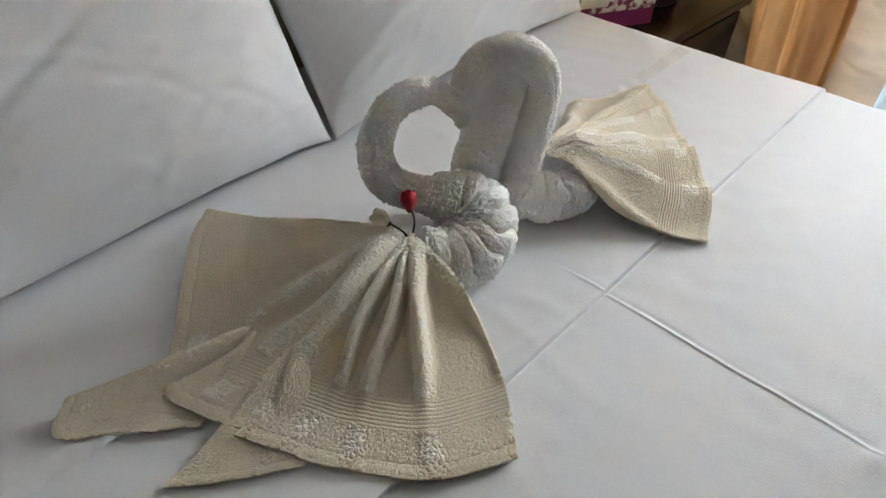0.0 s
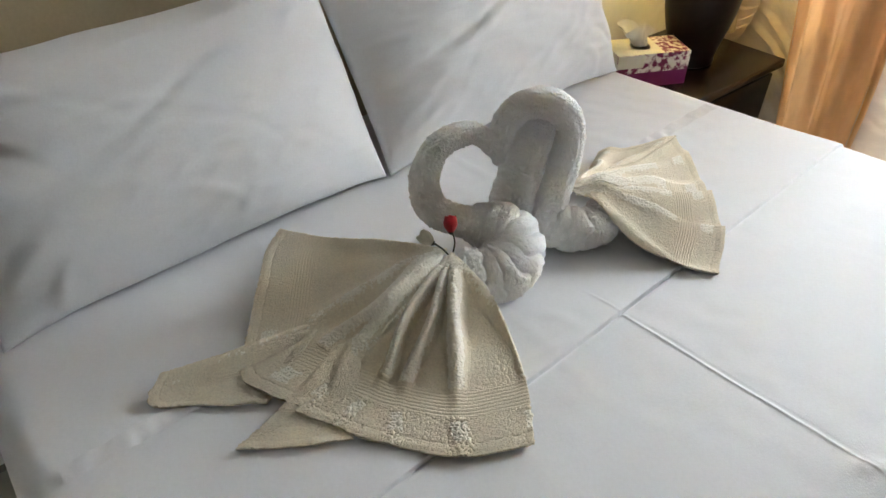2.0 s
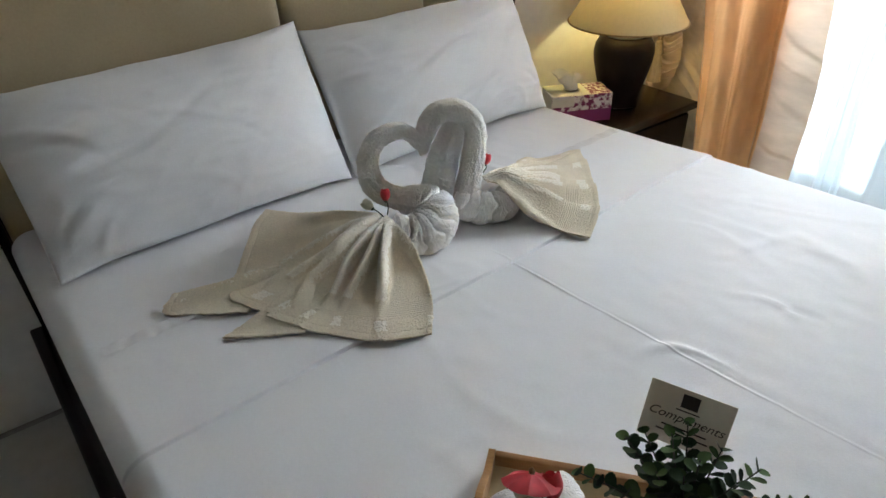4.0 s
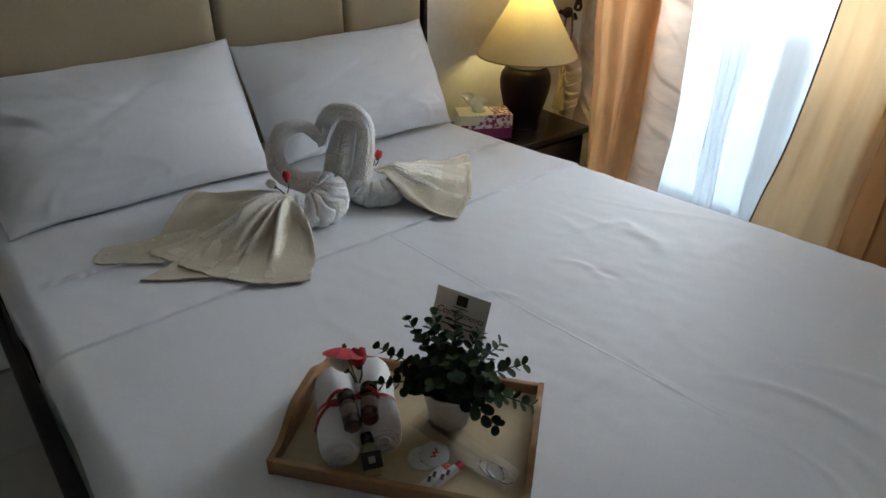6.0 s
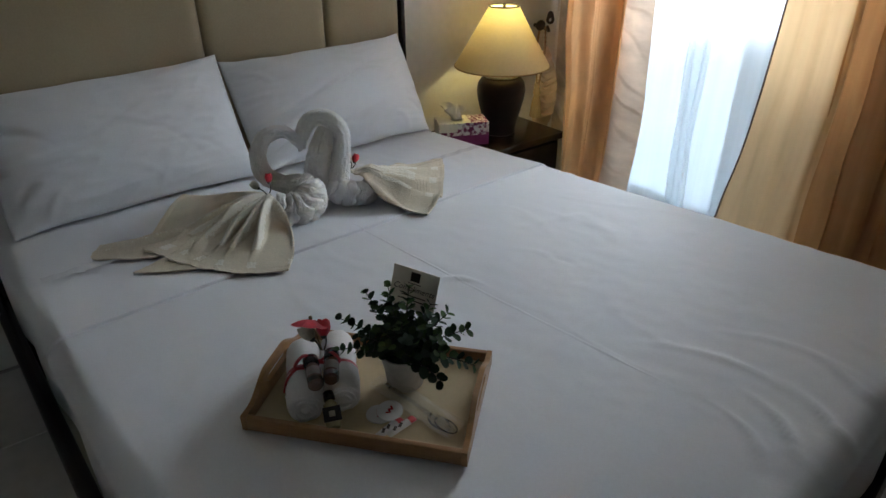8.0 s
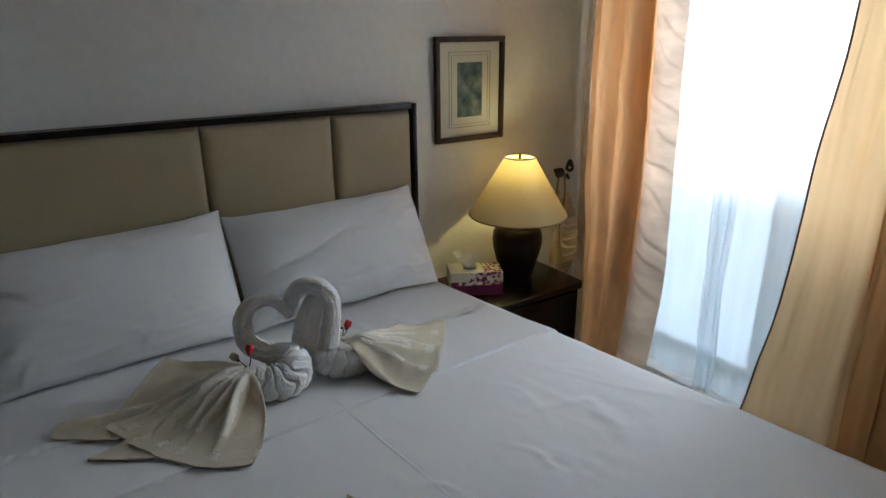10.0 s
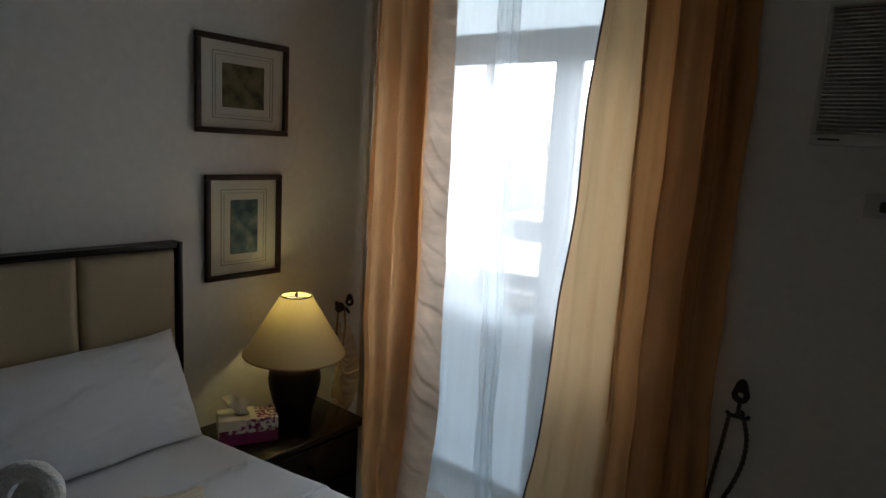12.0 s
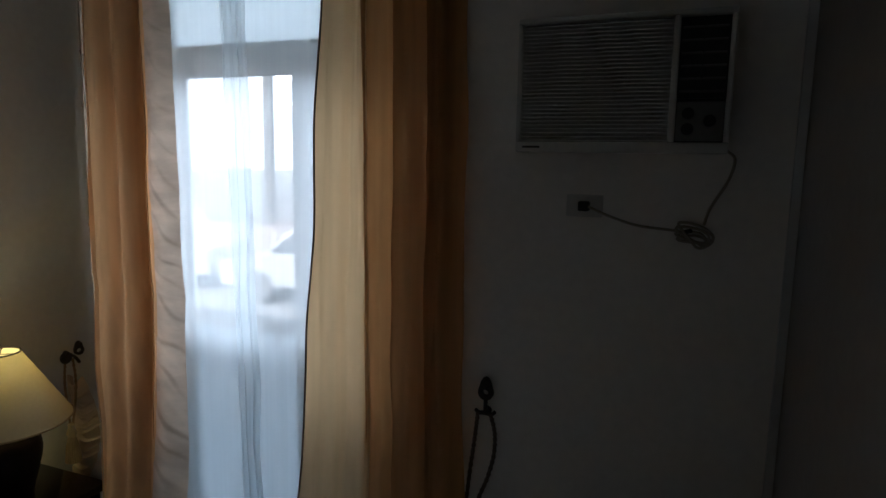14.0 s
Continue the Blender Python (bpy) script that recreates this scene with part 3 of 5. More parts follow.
def pillow(corner_a, corner_b, top_a, top_b, seed, label):
    """A stuffed pillow between two lower and two upper corners, bulging forwards."""
    ca, cb, ta, tb = (Vector(c) for c in (corner_a, corner_b, top_a, top_b))
    mid = (ca + cb + ta + tb) / 4
    normal = (cb - ca).cross(ta - ca).normalized()
    if normal.x < 0:
        normal.negate()
    p = thing("pillow", (mid.x, mid.y, 0.6), label, "pillow", "pillows against the headboard")

    def face(sign):
        def f(u, v):
            s, t = 2 * u - 1, 2 * v - 1
            inset = 0.055
            uu = 0.5 + (u - 0.5) * (1 - 0.35 * inset * (1 - t ** 4) * 0.6 * abs(s))
            vv = 0.5 + (v - 0.5) * (1 - inset * 2.2 * (1 - s ** 4) * 0.6 * abs(t))
            q = ca.lerp(cb, uu).lerp(ta.lerp(tb, uu), vv)
            full = (max(0.0, 1 - abs(s) ** 2.6) ** 0.62) * (max(0.0, 1 - abs(t) ** 2.4) ** 0.58)
            corner = abs(s) * abs(t)
            h = (0.098 if sign > 0 else 0.050) * full
            crease = 0.004 * wob(u * 5 + v * 3, v * 9 - u * 4, seed) + 0.009 * wob(u * 2.5, v * 2.5, seed + 4) - 0.005 * abs(wob(u * 7 + v * 4, v * 14 - u * 5, seed + 9))
            radial = 0.020 * math.sin(math.atan2(t, s) * 9 + seed + 3 * wob(u * 3, v * 3, seed)) * corner ** 1.5 * (1 - corner)
            diag = 0.009 * math.exp(-((v - 0.35 - 0.5 * u + 0.1 * wob(u * 3, 1, seed)) / 0.03) ** 2) * ease(0.05, 0.25, u) * ease(0.75, 0.4, u) if u < 0.75 else 0.0
            for u0, v0, turn, length, height in CREASES:
                du, dv = (u if seed < 5 else 1 - u) - u0, (v - v0) * 0.6
                along_it, across = du * math.cos(turn) + dv * math.sin(turn), dv * math.cos(turn) - du * math.sin(turn)
                crease += 0.65 * height * math.exp(-(along_it / length) ** 2 - ((across + 0.25 * along_it * along_it / length) / 0.016) ** 2)
            return q + normal * (sign * h + (crease + radial - diag) * min(1.0, full * 2.5 + 0.1) * (1 if sign > 0 else 0.5)) + Vector((0, 0, 0.004 * wob(u * 6, v * 6, seed)))
        return f
    n, m = steps(0, 1, 120), steps(0, 1, 80)
    front, back = grid(n, m, face(1)), grid(n, m, face(-1))
    shape = join(front, (back[0], [q[::-1] for q in back[1]]))
    bm = bmesh.new()
    me = bpy.data.meshes.new("tmp")
    me.from_pydata([tuple(v) for v in shape[0]], [], shape[1])
    bm.from_mesh(me)
    bmesh.ops.remove_doubles(bm, verts=bm.verts, dist=0.0015)
    world_part("pillowcase", from_bm(bm), PILLOWCASE, p)
    bpy.data.meshes.remove(me)
    return p


pillow((-0.525, 0.022, 0.606), (-0.565, 0.735, 0.606), (-0.795, 0.00, 0.945), (-0.800, 0.738, 0.968), 1.3, "plump white cotton pillow propped against the headboard")
pillow((-0.560, 0.742, 0.606), (-0.605, 1.478, 0.606), (-0.795, 0.738, 0.945), (-0.790, 1.462, 0.958), 6.1, "white cotton pillow with creased corners propped against the headboard")


# ---- towel swans ----
def terry_relief(seed, twist=0.0, ridge=0.0, lobes=5):
    def crease(s, a):
        w = 0.5 * lobes * a + 0.5 * twist * s * 6.283 + seed + 0.5 * wob(s * 5, math.cos(a) * 2, seed)
        return 1 - 2.2 * (1 - abs(math.sin(w))) ** 2.5
    return lambda s, a: 0.0022 * wob(s * 14 + seed, math.cos(a) * 2, math.sin(a) * 2) + ridge * crease(s, a) + nubs(s, a)


def nubs(s, a):
    """The loops of the pile."""
    return 0.0016 * wob(s * 55, math.cos(a) * 6, math.sin(a) * 6) + 0.0050 * abs(wob(s * 150, math.cos(a) * 10, math.sin(a) * 10))


def wrap_relief(seed, count, depth, skew=0.8):
    """Folds that run round a coil from its inner to its outer side."""
    def f(s, a):
        w = count * math.pi * s + skew * math.cos(a + seed) + 1.4 * wob(s * 4, math.cos(a) * 1.2, math.sin(a) * 1.2 + seed)
        fold = 1 - 2.4 * (1 - abs(math.sin(w))) ** 2.2
        return depth * fold * ease(0.02, 0.2, s) * (0.55 + 0.45 * wob(s * 6, a, seed + 2)) + nubs(s, a)
    return f


def along(points, n):
    """Places at even steps along a rounded line through the points."""
    q = spline(points, 400)
    d = np.r_[0, np.cumsum(np.linalg.norm(np.diff(q[:, :2], axis=0), axis=1))]
    t = np.linspace(0, d[-1], n)
    return np.stack([np.interp(t, d, q[:, k]) for k in range(3)], 1)


FOLDS = []


def fan(gather, hem, crests, n_s, n_r, seed, drop=2.0, bands=1.0, bow=(0, 0), fade=(0.34, 0.80), hold=0.04):
    """A pleated towel end spread from where it is gathered to its hem. crests: where along the hem, how high, how wide."""
    g = np.array(gather, float)
    edge = along(hem, n_s)
    FOLDS.append([])

    def f(i, r):
        s = i / (n_s - 1)
        p = edge[int(i)]
        q = r * (1 + 0.012 * wob(s * 6, seed, 3.0) * r)
        base = g[:2] + (p[:2] - g[:2]) * q
        base = base + np.array(bow) * math.sin(math.pi * r) * (1 - ease(0, 0.3, s))
        lift = p[2] + (g[2] - p[2]) * max(0.0, 1 - r) ** drop
        shape = (0.25 + 0.75 * math.sin(math.pi * min(0.5, 0.12 + r * 0.60))) * (hold + (1 - hold) * (1 - ease(*fade, r)))
        pleat, loops = 0.0, 0.0
        for c, h, w in crests:
            bend = 0.11 * wob(c * 9 + seed, r * 2.4, seed) * math.sin(math.pi * min(1, r * 1.1))
            k = (s + bend - c) * max(r, 0.05) / (w * 0.62)
            if w > 0.09:
                k *= 0.55 if k < 0 else 1.7
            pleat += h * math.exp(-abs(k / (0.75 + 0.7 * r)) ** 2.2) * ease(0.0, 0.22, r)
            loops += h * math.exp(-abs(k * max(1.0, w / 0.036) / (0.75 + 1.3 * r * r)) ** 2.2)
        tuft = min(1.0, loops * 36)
        grain = (0.0007 + 0.0022 * tuft) * abs(wob(base[0] * 300, base[1] * 300, seed)) + 0.0008 * wob(base[0] * 520, base[1] * 520, seed)
        z = lift + pleat * shape + grain + 0.006 * wob(base[0] * 13, base[1] * 13, seed) * r * (1 - 0.7 * r)
        if bands:
            weave = ease(0.695, 0.705, r) * (1 - ease(0.815, 0.825, r))
            z += bands * 0.0007 * math.sin((r - 0.70) * 2 * math.pi * 62) * weave - grain * weave
            z += 0.0007 * math.exp(-((r - 0.975) / 0.012) ** 2) - 0.0007 * math.exp(-((r - 0.945) / 0.006) ** 2)
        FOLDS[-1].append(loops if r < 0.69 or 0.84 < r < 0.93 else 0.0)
        return base[0], base[1], max(p[2] - 0.002, z)
    rs = sorted(set([round(q, 4) for q in steps(0, 0.69, n_r) + steps(0.69, 0.83, 110 if bands else 12) + steps(0.83, 1.0, 40)]))
    return grid(list(range(n_s)), rs, f)


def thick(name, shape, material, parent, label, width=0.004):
    """A towel layer: smooth velour on its faces, a lighter looped pile along the tops of its folds."""
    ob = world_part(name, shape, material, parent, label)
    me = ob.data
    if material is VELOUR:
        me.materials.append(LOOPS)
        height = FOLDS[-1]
        crest_faces = []
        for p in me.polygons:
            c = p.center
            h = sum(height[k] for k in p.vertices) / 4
            crest_faces.append(1 if h + 0.010 * wob(c.x * 230, c.y * 230, c.z * 60) + 0.006 * wob(c.x * 30, c.y * 30, 5.0) > 0.0185 else 0)
        me.polygons.foreach_set("material_index", crest_faces)
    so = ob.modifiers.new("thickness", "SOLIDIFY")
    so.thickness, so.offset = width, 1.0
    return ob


RED = mat("red_silk_petal", (0.55, 0.012, 0.025), 0.55, vary=0.2, scale=60, sheen=0.2)
CREAM = mat("cream_silk_petal", (0.62, 0.58, 0.44), 0.6, vary=0.12, scale=60)
DARKSTEM = mat("dark_green_stem", (0.03, 0.035, 0.018), 0.6, vary=0.3)


def rosebud(name, foot, head, size, material, label):
    """A silk bud: petals wrapped round one another on a thin stem."""
    b = thing(name, foot, label, "artificial flower", "silk buds on the swans")
    f, h = Vector(foot), Vector(head)
    d = (h - f).normalized()
    part("stem", tube([(*(Vector((0, 0, 0))), 0.0016), (*((h - f) * 0.5 + Vector((0.004, 0.003, 0))), 0.0014), (*(h - f), 0.0016)], 12, 7), DARKSTEM, b)
    turn = Vector((0, 0, 1)).rotation_difference(d).to_matrix().to_4x4()
    for k in range(5):
        a0 = k * 2 * math.pi / 5

        def petal(u, v, a0=a0):
            a = a0 + (u - 0.5) * 1.75
            r = size * (0.35 + 0.75 * math.sin(min(1, v * 1.05) * math.pi * 0.62)) * (1 + 0.06 * math.sin(a0 * 3))
            r *= 1 - 0.18 * v * v + 0.10 * abs(u - 0.5) * v
            return Matrix.Translation(h - f) @ turn @ Vector((r * math.cos(a), r * math.sin(a), size * (-0.9 + 2.5 * v - 0.5 * v * (2 * u - 1) ** 2)))
        part("petal", grid(steps(0, 1, 9), steps(0, 1, 8), petal), material, b)
    part("calyx", moved(lathe([(size * 0.15, -size * 1.2), (size * 0.45, -size * 0.9), (size * 0.40, -size * 0.45)], 12), Matrix.Translation(h - f) @ turn), DARKSTEM, b)
    return b


swan_a = thing("towel_swan", (-0.22, 0.66, 0.602), "ivory terry towel folded as a swan with fanned tail", "towel", "pair of towel swans on the bed")
world_part("neck", tube([(-0.262, 0.770, 0.776, 0.0070), (-0.270, 0.766, 0.798, 0.0105), (-0.280, 0.740, 0.830, 0.0135), (-0.288, 0.702, 0.838, 0.0165), (-0.297, 0.664, 0.814, 0.0190), (-0.304, 0.652, 0.764, 0.0218), (-0.296, 0.660, 0.718, 0.0240), (-0.272, 0.694, 0.690, 0.0235), (-0.240, 0.732, 0.682, 0.0285), (-0.205, 0.748, 0.668, 0.0352)], 400, 110, terry_relief(1.0, 1.5, 0.0016, 3)), TERRY, swan_a)
world_part("body", tube([(-0.268, 0.712, 0.682, 0.030), (-0.225, 0.748, 0.668, 0.046), (-0.190, 0.740, 0.652, 0.050), (-0.174, 0.706, 0.646, 0.047), (-0.180, 0.668, 0.650, 0.040), (-0.203, 0.638, 0.668, 0.024)], 300, 110, wrap_relief(0.6, 8, 0.0075, 1.3)), TERRY, swan_a, "coiled terry body with gathered folds")
GA = (-0.212, 0.634, 0.692)
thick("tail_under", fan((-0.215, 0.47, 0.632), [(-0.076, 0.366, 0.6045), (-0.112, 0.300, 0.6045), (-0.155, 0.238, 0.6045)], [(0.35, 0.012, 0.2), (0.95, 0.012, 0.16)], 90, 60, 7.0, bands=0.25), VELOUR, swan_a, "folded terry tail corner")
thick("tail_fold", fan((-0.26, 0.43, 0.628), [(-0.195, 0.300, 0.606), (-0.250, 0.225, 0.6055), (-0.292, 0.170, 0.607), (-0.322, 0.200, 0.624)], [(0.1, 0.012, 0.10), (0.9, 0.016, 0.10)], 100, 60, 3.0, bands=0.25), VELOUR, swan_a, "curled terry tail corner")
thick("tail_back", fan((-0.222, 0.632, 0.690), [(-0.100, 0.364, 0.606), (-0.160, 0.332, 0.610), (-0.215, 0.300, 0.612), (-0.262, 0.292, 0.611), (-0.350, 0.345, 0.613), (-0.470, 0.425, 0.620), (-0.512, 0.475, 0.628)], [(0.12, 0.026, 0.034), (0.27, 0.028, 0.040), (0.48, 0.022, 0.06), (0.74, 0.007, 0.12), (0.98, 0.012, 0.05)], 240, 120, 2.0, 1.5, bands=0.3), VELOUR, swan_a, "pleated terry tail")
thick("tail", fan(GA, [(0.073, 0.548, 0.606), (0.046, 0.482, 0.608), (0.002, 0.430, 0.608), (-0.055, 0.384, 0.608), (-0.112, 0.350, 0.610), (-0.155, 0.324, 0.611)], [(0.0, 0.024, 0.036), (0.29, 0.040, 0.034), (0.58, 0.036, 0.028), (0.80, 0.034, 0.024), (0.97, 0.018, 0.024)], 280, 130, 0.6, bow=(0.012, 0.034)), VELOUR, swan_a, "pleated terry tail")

swan_b = thing("towel_swan", (-0.22, 0.90, 0.602), "ivory terry towel folded as a swan with bent neck", "towel", "pair of towel swans on the bed")
world_part("neck", tube([(-0.268, 0.772, 0.778, 0.0070), (-0.274, 0.781, 0.812, 0.0160), (-0.270, 0.797, 0.848, 0.0200), (-0.254, 0.827, 0.866, 0.0210), (-0.232, 0.860, 0.856, 0.0215), (-0.220, 0.880, 0.818, 0.0215), (-0.220, 0.876, 0.755, 0.0230), (-0.225, 0.866, 0.695, 0.0255), (-0.224, 0.858, 0.650, 0.0317), (-0.200, 0.872, 0.638, 0.0299)], 400, 110, terry_relief(8.0, 0.6, 0.0016, 3)), TERRY, swan_b)
world_part("inner_roll", tube([(-0.240, 0.858, 0.842, 0.012), (-0.252, 0.845, 0.815, 0.024), (-0.262, 0.829, 0.765, 0.031), (-0.270, 0.814, 0.700, 0.035), (-0.272, 0.808, 0.636, 0.036)], 240, 100, terry_relief(11.0, 0.3, 0.0018, 3)), TERRY, swan_b, "second terry roll of the neck")
world_part("body", tube([(-0.238, 0.838, 0.650, 0.030), (-0.205, 0.856, 0.640, 0.036), (-0.175, 0.888, 0.636, 0.034), (-0.166, 0.925, 0.636, 0.031), (-0.190, 0.950, 0.648, 0.022)], 240, 100, wrap_relief(2.2, 6, 0.0060, 0.9)), TERRY, swan_b, "coiled terry body with gathered folds")
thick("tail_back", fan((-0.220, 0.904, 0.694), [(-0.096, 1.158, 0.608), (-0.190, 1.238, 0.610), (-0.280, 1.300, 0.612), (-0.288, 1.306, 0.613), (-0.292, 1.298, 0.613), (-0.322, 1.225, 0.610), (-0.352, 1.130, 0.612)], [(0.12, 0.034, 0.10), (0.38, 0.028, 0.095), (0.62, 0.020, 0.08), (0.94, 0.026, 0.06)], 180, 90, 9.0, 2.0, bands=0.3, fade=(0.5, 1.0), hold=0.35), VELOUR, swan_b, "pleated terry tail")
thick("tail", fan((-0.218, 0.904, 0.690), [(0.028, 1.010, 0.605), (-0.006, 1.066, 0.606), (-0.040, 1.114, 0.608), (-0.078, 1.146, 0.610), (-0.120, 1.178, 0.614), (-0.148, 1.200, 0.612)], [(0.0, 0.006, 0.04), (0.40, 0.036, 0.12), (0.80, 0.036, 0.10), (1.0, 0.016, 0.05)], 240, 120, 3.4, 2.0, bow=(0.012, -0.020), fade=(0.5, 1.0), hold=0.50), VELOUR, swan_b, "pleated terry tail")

rosebud("rosebud", (-0.208, 0.632, 0.690), (-0.228, 0.645, 0.728), 0.0105, RED, "red silk rosebud pinned to the towel tail")
rosebud("rosebud", (-0.210, 0.628, 0.690), (-0.240, 0.610, 0.712), 0.0105, CREAM, "cream silk rosebud pinned to the towel tail")
rosebud("rosebud", (-0.240, 0.918, 0.690), (-0.250, 0.936, 0.712), 0.0105, RED, "red silk rosebud pinned to the towel tail")
rosebud("rosebud", (-0.242, 0.915, 0.690), (-0.268, 0.926, 0.710), 0.0100, CREAM, "cream silk rosebud pinned to the towel tail")


# ---- nightstand and what stands on it ----
ns = thing("nightstand", (-0.70, 1.895, 0), "dark stained wooden nightstand with drawers beside the bed", "nightstand")
part("top", box(-0.20, 0.20, -0.285, 0.285, 0.452, 0.480, 0.006), DARKWOOD, ns)
part("body", box(-0.19, 0.175, -0.265, 0.265, 0.05, 0.452, 0.003), DARKWOOD, ns)
for z0, z1 in ((0.07, 0.25), (0.26, 0.44)):
    dr = part("drawer", box(0.175, 0.192, -0.25, 0.25, z0, z1, 0.006), DARKWOOD, ns)
    part("knob", moved(lathe([(0.006, 0), (0.006, 0.012), (0.014, 0.018), (0.014, 0.026), (0.004, 0.03)], 16), pose(0.192, 0, (z0 + z1) / 2, 0, 90, 0)), DARKWOOD, dr)
for x in (-0.16, 0.15):
    for y in (-0.24, 0.24):
        part("leg", box(x - 0.02, x + 0.02, y - 0.02, y + 0.02, 0, 0.05, 0.003), DARKWOOD, ns)

lampbase = thing("table_lamp", (-0.69, 1.94, 0.480), "dark ceramic jar lamp with lit cream cone shade", "lamp")
part("jar", lathe([(0.066, 0.0), (0.072, 0.004), (0.072, 0.014), (0.069, 0.02), (0.078, 0.06), (0.092, 0.11), (0.104, 0.16), (0.108, 0.195), (0.104, 0.225), (0.092, 0.245), (0.078, 0.254), (0.074, 0.256)], 48), JAR, lampbase, "dark brown glazed ceramic jar")
part("collar", lathe([(0.074, 0.256), (0.080, 0.260), (0.078, 0.270), (0.070, 0.276), (0.040, 0.282), (0.020, 0.285)], 40), PEWTER, lampbase, "pewter neck collar")
part("socket", lathe([(0.012, 0.285), (0.012, 0.36), (0.016, 0.362), (0.016, 0.40)], 20), PEWTER, lampbase)
SB0, SB1, SR0, SR1 = 0.303, 0.548, 0.208, 0.063
shd = part("shade", lathe([(SR0, SB0), (SR0 * 0.75 + SR1 * 0.25, SB0 * 0.75 + SB1 * 0.25), (SR0 * 0.5 + SR1 * 0.5, SB0 * 0.5 + SB1 * 0.5), (SR0 * 0.25 + SR1 * 0.75, SB0 * 0.25 + SB1 * 0.75), (SR1, SB1)], 64, False), SHADE, lampbase, "cream fabric cone shade")
for r, z in ((SR0, SB0), (SR1, SB1)):
    part("rim", tube([(r * math.cos(a), r * math.sin(a), z, 0.003) for a in steps(0, 2 * math.pi, 33)], 80, 8), mat("shade_rim_tape", (0.30, 0.20, 0.09) if r > 0.1 else (0.05, 0.03, 0.02), 0.6, vary=0.1), shd)
for a in (0.3, 0.3 + 2.094, 0.3 + 4.189):
    part("spider_arm", tube([(0.006 * math.cos(a), 0.006 * math.sin(a), SB1 - 0.006, 0.0018), (SR1 * math.cos(a), SR1 * math.sin(a), SB1 - 0.001, 0.0018)], 6, 6), BLACKMETAL, shd)
part("finial", lathe([(0.003, SB1 - 0.01), (0.006, SB1 - 0.004), (0.007, SB1 + 0.004), (0.003, SB1 + 0.012)], 14), BLACKMETAL, shd)
BULB = bpy.data.materials.new("glowing_bulb")
BULB.use_nodes = True
BULB.node_tree.nodes["Principled BSDF"].inputs["Emission Color"].default_value = (1.0, 0.75, 0.4, 1)
BULB.node_tree.nodes["Principled BSDF"].inputs["Emission Strength"].default_value = 3.0
bulb = part("bulb", lathe([(0.012, 0.400), (0.014, 0.415), (0.024, 0.432), (0.027, 0.448), (0.022, 0.464), (0.010, 0.473)], 20), BULB, lampbase, "lit bulb")

# tissue box
PURPLE = mat("purple_carton", (0.20, 0.012, 0.10), 0.5, vary=0.1)
tissue_pattern = painting("flower_print_carton", [(0.16, 0.012, 0.06), (0.22, 0.02, 0.09), (0.78, 0.70, 0.66), (0.80, 0.74, 0.70)], 60.0)
WHITECARD = mat("white_carton", (0.72, 0.68, 0.58), 0.55, vary=0.05)
tb = thing("tissue_box", (-0.700, 1.722, 0.480), "purple and white flower print tissue box, one tissue out", "tissue box", turn=63)
part("lower_carton", box(-0.11, 0.11, -0.06, 0.06, 0, 0.045, 0.001), PURPLE, tb, "purple lower carton", False)
part("upper_carton", box(-0.11, 0.11, -0.06, 0.06, 0.045, 0.100, 0.001), tissue_pattern, tb, "purple flower print upper carton", False)
part("end_panel", box(-0.1112, -0.1102, -0.058, 0.058, 0.03, 0.099), WHITECARD, tb, "white carton end", False)
part("top_panel", box(-0.110, 0.030, -0.0590, 0.0590, 0.1004, 0.1012), WHITECARD, tb, "white carton top", False)
part("side_panel", box(-0.1098, -0.030, -0.0612, -0.0604, 0.062, 0.0995), WHITECARD, tb, "white carton side", False)
# Grey disc round the slot: the slot's shadow is put into its colour.
part("opening_film", moved(lathe([(0.001, 0.1018), (0.03, 0.1018)], 24), pose(-0.02, 0, 0)), mat("slot_shadow_film", (0.45, 0.42, 0.38), 0.5, vary=0.05), tb)


def tissue(u, v):
    """A sheet pulled up through the slot, crumpled and leaning."""
    a = 2 * math.pi * u
    r = (0.016 + 0.020 * v * v) * (1 + 0.35 * math.sin(3 * a + 1) * v + 0.25 * wob(math.cos(a) * 2, math.sin(a) * 2, v * 3))
    return -0.02 + 1.3 * r * math.cos(a) - 0.022 * v, 0.6 * r * math.sin(a) + 0.006 * v, 0.100 + 0.058 * v * (1 - 0.25 * math.sin(2 * a + 0.6)) + 0.006 * wob(a, v * 5, 2.0)


part("tissue", grid(steps(0, 1, 40), steps(0, 1, 14), tissue), mat("white_tissue", (0.82, 0.81, 0.78), 0.9, vary=0.03), tb, "crumpled white tissue")

# tieback with tassel on its wall hook
STEM = mat("dried_stem", (0.16, 0.09, 0.045), 0.8, vary=0.3)
ROPE = mat("gold_brown_rope", (0.24, 0.155, 0.075), 0.7, vary=0.25, scale=40, fine=200, bump=0.4, bump_scale=260)
TASSEL = mat("tan_tassel_thread", (0.36, 0.27, 0.16), 0.75, vary=0.2, scale=60, fine=300, stretch=(1, 1, 0.12), bump=0.5, bump_scale=260)


